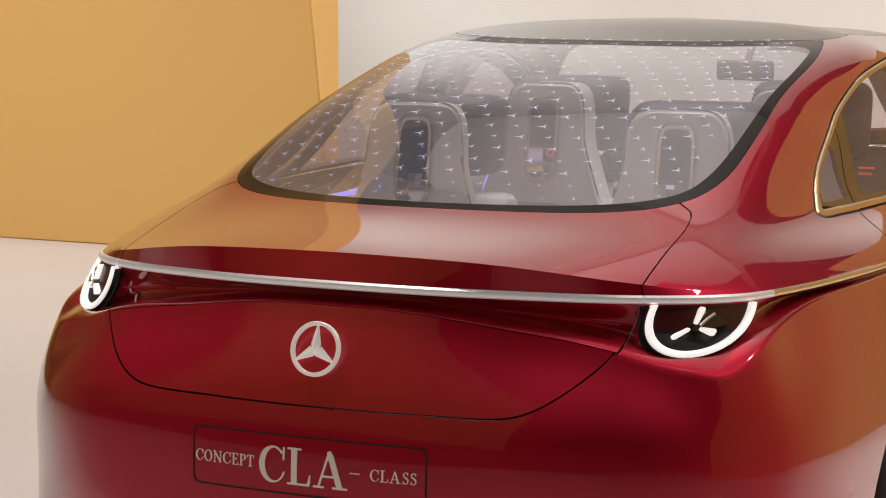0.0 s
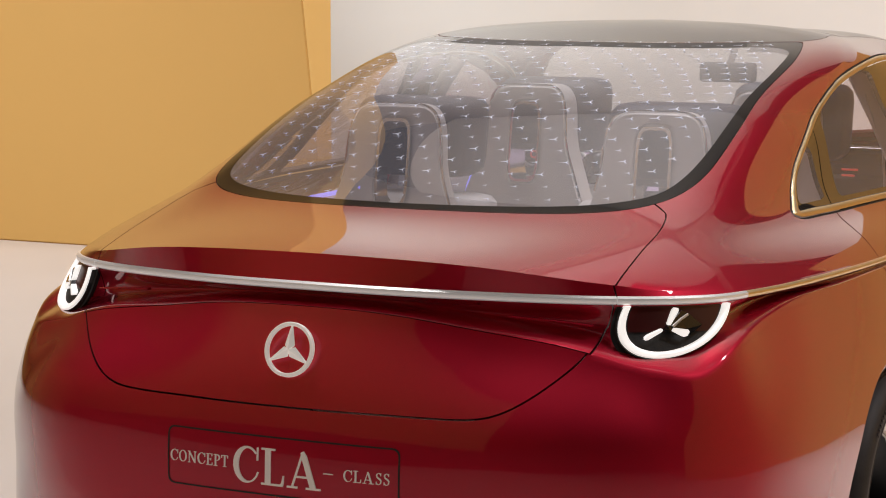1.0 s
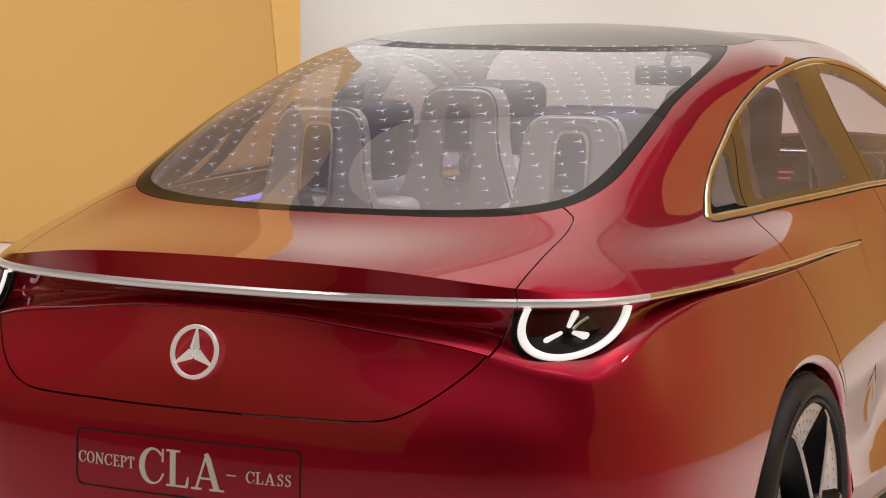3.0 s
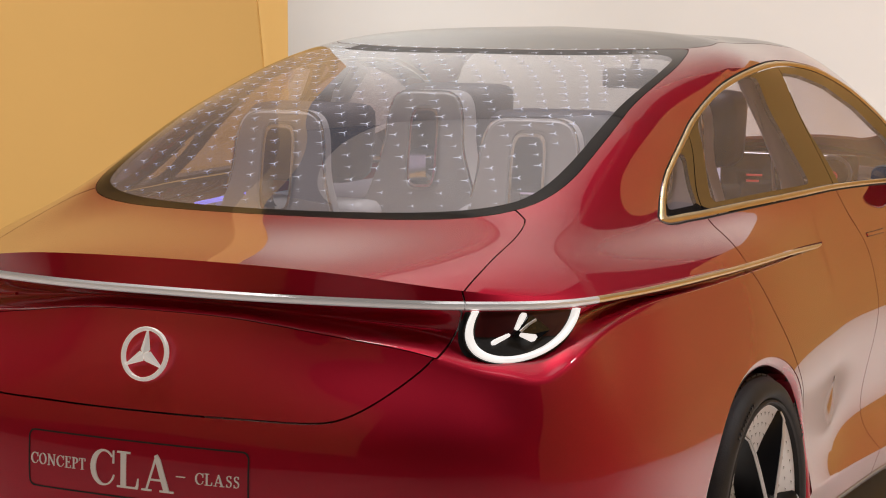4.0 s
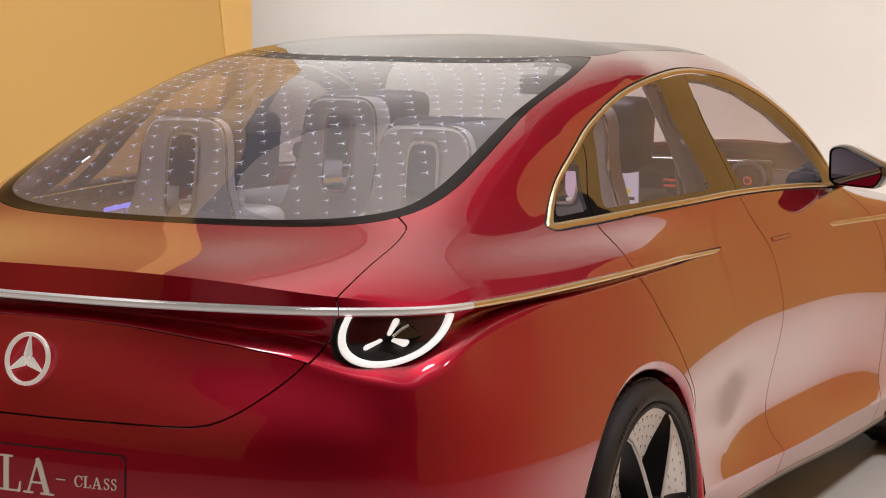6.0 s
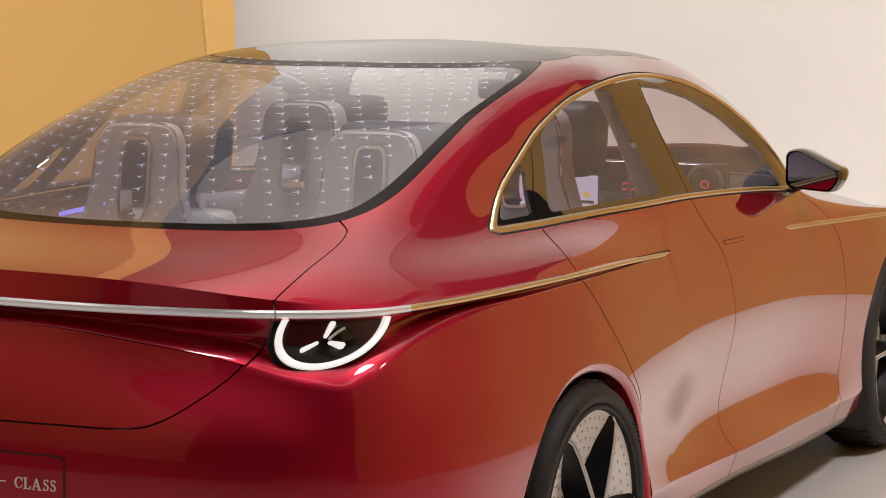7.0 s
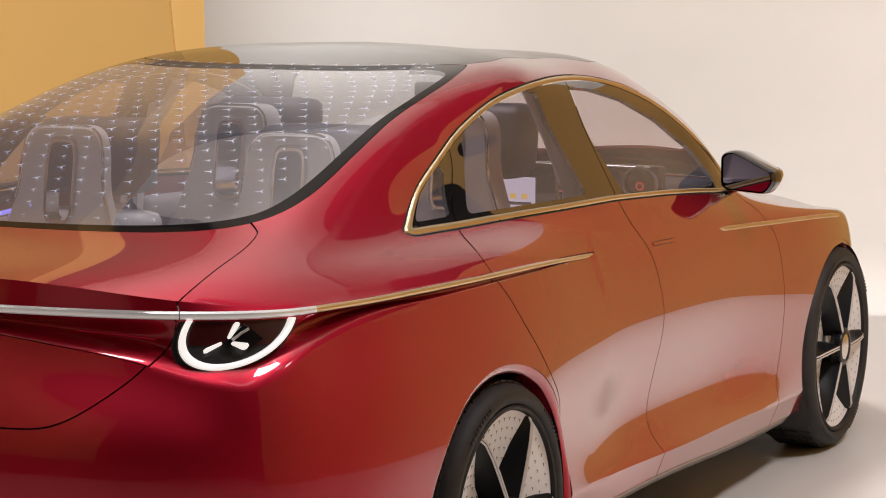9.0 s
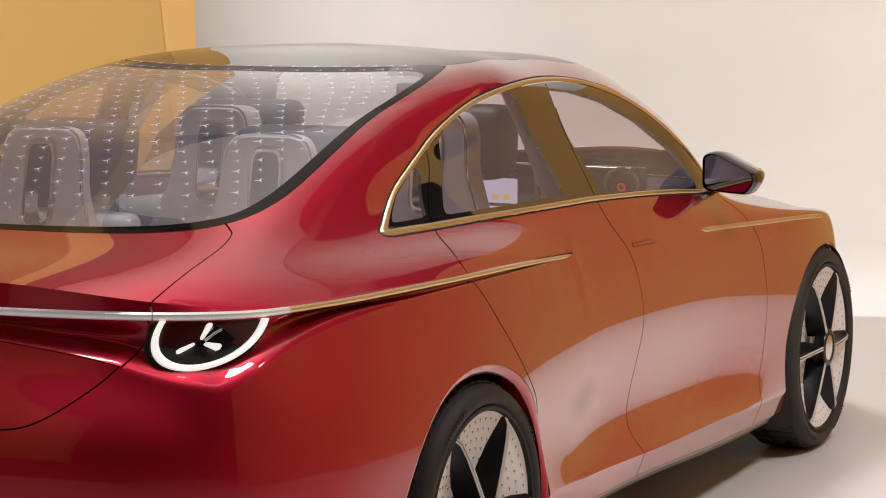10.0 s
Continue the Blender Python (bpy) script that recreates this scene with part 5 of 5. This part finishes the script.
part("console", bm, TRIMGREY, car)
# dashboard, screen and steering wheel
bm = bmesh.new()
box_bm(bm, (-.80, 2.78, .62), (.80, 3.15, 1.005), bevel=.07)
part("dashboard", bm, NAVY, car, "dark blue padded dashboard")
bm = bmesh.new()
box_bm(bm, (-.72, 2.752, .86), (.72, 2.79, 1.066), bevel=.015)
dash = part("dash_panel", bm, BLACK, car, "wide gloss black dashboard screen panel")
for x0, x1, mat_ in ((-.56, -.22, SCREEN), (-.15, .10, SCREEN), (.14, .29, PICTURE)):
    bm = bmesh.new()
    box_bm(bm, (x0, 2.744, .90), (x1, 2.751, 1.015), bevel=.002)
    part("screen", bm, mat_, dash, "lit colour display")
for k in range(3):
    bm = bmesh.new()
    box_bm(bm, (.165 + .040 * k, 2.7415, .946), (.185 + .040 * k, 2.7435, .962), bevel=.0008)
    part("screen_icon", bm, ICON, dash, "small warm icon on the display")
bm = bmesh.new()
box_bm(bm, (.15, 2.7405, .926), (.28, 2.7425, .936), bevel=.0008)
part("screen_bar", bm, BLACK, dash, "dark bar on the display")
for k in range(2):
    bm = bmesh.new()
    box_bm(bm, (.375, 2.744, .992 - .018 * k), (.425 - .01 * k, 2.751, .998 - .018 * k), bevel=.001)
    part("screen_line", bm, REDLIGHT, dash, "small red glowing line")
for x in (-.65, .65):
    bm = bmesh.new()
    tube_bm(bm, [(x + .055 * math.cos(q), 2.742, 1.012 + .048 * math.sin(q)) for q in np.linspace(0, 2 * math.pi, 33)], .006, 8, ups=[(0, 1, 0)] * 33)
    vent = part("air_vent", bm, TRIMDARK, dash, "round air vent ring")
    bm = bmesh.new()
    tube_bm(bm, [(x + .012 * math.cos(q), 2.742, 1.003 + .011 * math.sin(q)) for q in np.linspace(0, 2 * math.pi, 21)], .003, 6, ups=[(0, 1, 0)] * 21)
    part("vent_light", bm, REDLIGHT, vent, "red light ring")
sw = thing("steering_wheel", "", "")
sw.parent = car
sw.matrix_basis = pose(-.36, 2.56, .985, -24, 0, 0)
bm = bmesh.new()
n = 48
tube_bm(bm, [(.175 * math.cos(2 * math.pi * k / n), 0, .165 * math.sin(2 * math.pi * k / n)) for k in range(n + 1)], .016, 10, ups=[(0, 1, 0)] * (n + 1))
part("wheel_rim", bm, NAVY, sw, "dark steering wheel rim")
for q in (0, 130, 230):
    bm = bmesh.new()
    a = radians(q - 90)
    tube_bm(bm, [(0, .01, 0), (.165 * math.cos(a), 0, .155 * math.sin(a))], .016, 8, .5)
    part("wheel_spoke", bm, SATIN, sw)
bm = bmesh.new()
bmesh.ops.create_uvsphere(bm, u_segments=24, v_segments=12, radius=.055)
bmesh.ops.scale(bm, vec=(1, .5, 1), verts=bm.verts)
part("wheel_boss", bm, BLACK, sw)
im = thing("inside_mirror", "", "")
im.parent = car
bm = bmesh.new()
box_bm(bm, (.015, 2.44, 1.268), (.190, 2.47, 1.328), bevel=.014)
part("mirror_case", bm, DARK, im, "dark inside mirror")
bm = bmesh.new()
tube_bm(bm, [(.1, 2.47, 1.31), (.1, 2.52, 1.36), (.1, 2.56, 1.40)], .011, 8)
part("mirror_stalk", bm, DARK, im)

# ---- small pale stars printed on the rear window ----


def star_mesh(size):
    """A flat three-armed star, one arm to the left, each arm tapering to its tip."""
    bm = bmesh.new()
    hub = bm.verts.new((0, 0, .0004))
    for q in range(3):
        b = math.pi + .12 + 2 * math.pi * q / 3
        d, e = Vector((math.cos(b), math.sin(b), 0)), Vector((-math.sin(b), math.cos(b), 0))
        k = size * (1.25 if q == 0 else 1.0)
        vs = [bm.verts.new(d * size * .12 - e * size * .13), bm.verts.new(d * k - e * size * .045), bm.verts.new(d * k + e * size * .045), bm.verts.new(d * size * .12 + e * size * .13)]
        bm.faces.new((hub, *vs))
    me = bpy.data.meshes.new("star")
    bm.to_mesh(me)
    bm.free()
    me.materials.append(STARWHITE)
    return me


star_sizes = [star_mesh(k) for k in (.0062, .0082, .0110, .0142)]
ROWS_OF_STARS = 21
for j in range(ROWS_OF_STARS):
    v = 1.125 + 1.87 * (j / (ROWS_OF_STARS - 1)) ** .92
    for i in range(-9, 10):
        sx = (i + (.5 if j % 2 else 0)) * .0665
        lim = np.interp(v, [1.0, 1.15, 1.3, 1.7, 2.4, 3.0], [.50, .54, .585, .60, .60, .59])
        if abs(sx) > lim:
            continue
        ds = 1e-3
        q = P_up(np.array([abs(sx), abs(sx) + ds, abs(sx)]), np.array([v, v, v + ds]))
        p, a, b = Vector(q[0]), Vector(q[1] - q[0]).normalized(), Vector(q[2] - q[0]).normalized()
        nrm = a.cross(b).normalized()
        if sx < 0:
            p, nrm = Vector((-p.x, p.y, p.z)), Vector((-nrm.x, nrm.y, nrm.z))
        yv = (Vector((0, 0, 1)) - nrm * nrm.z).normalized()
        xv = yv.cross(nrm)
        k = min(3, int(np.interp(v, [1.1, 1.5, 2.0], [0, 1.2, 2.2]) + (1 if (j // 2 + i) % 2 else 0) + .3))
        ob = new("star", star_sizes[k])
        ob.parent = rear_glass
        m = Matrix((xv, yv, nrm)).transposed().to_4x4()
        m.translation = p + nrm * .0030
        ob.matrix_basis = m
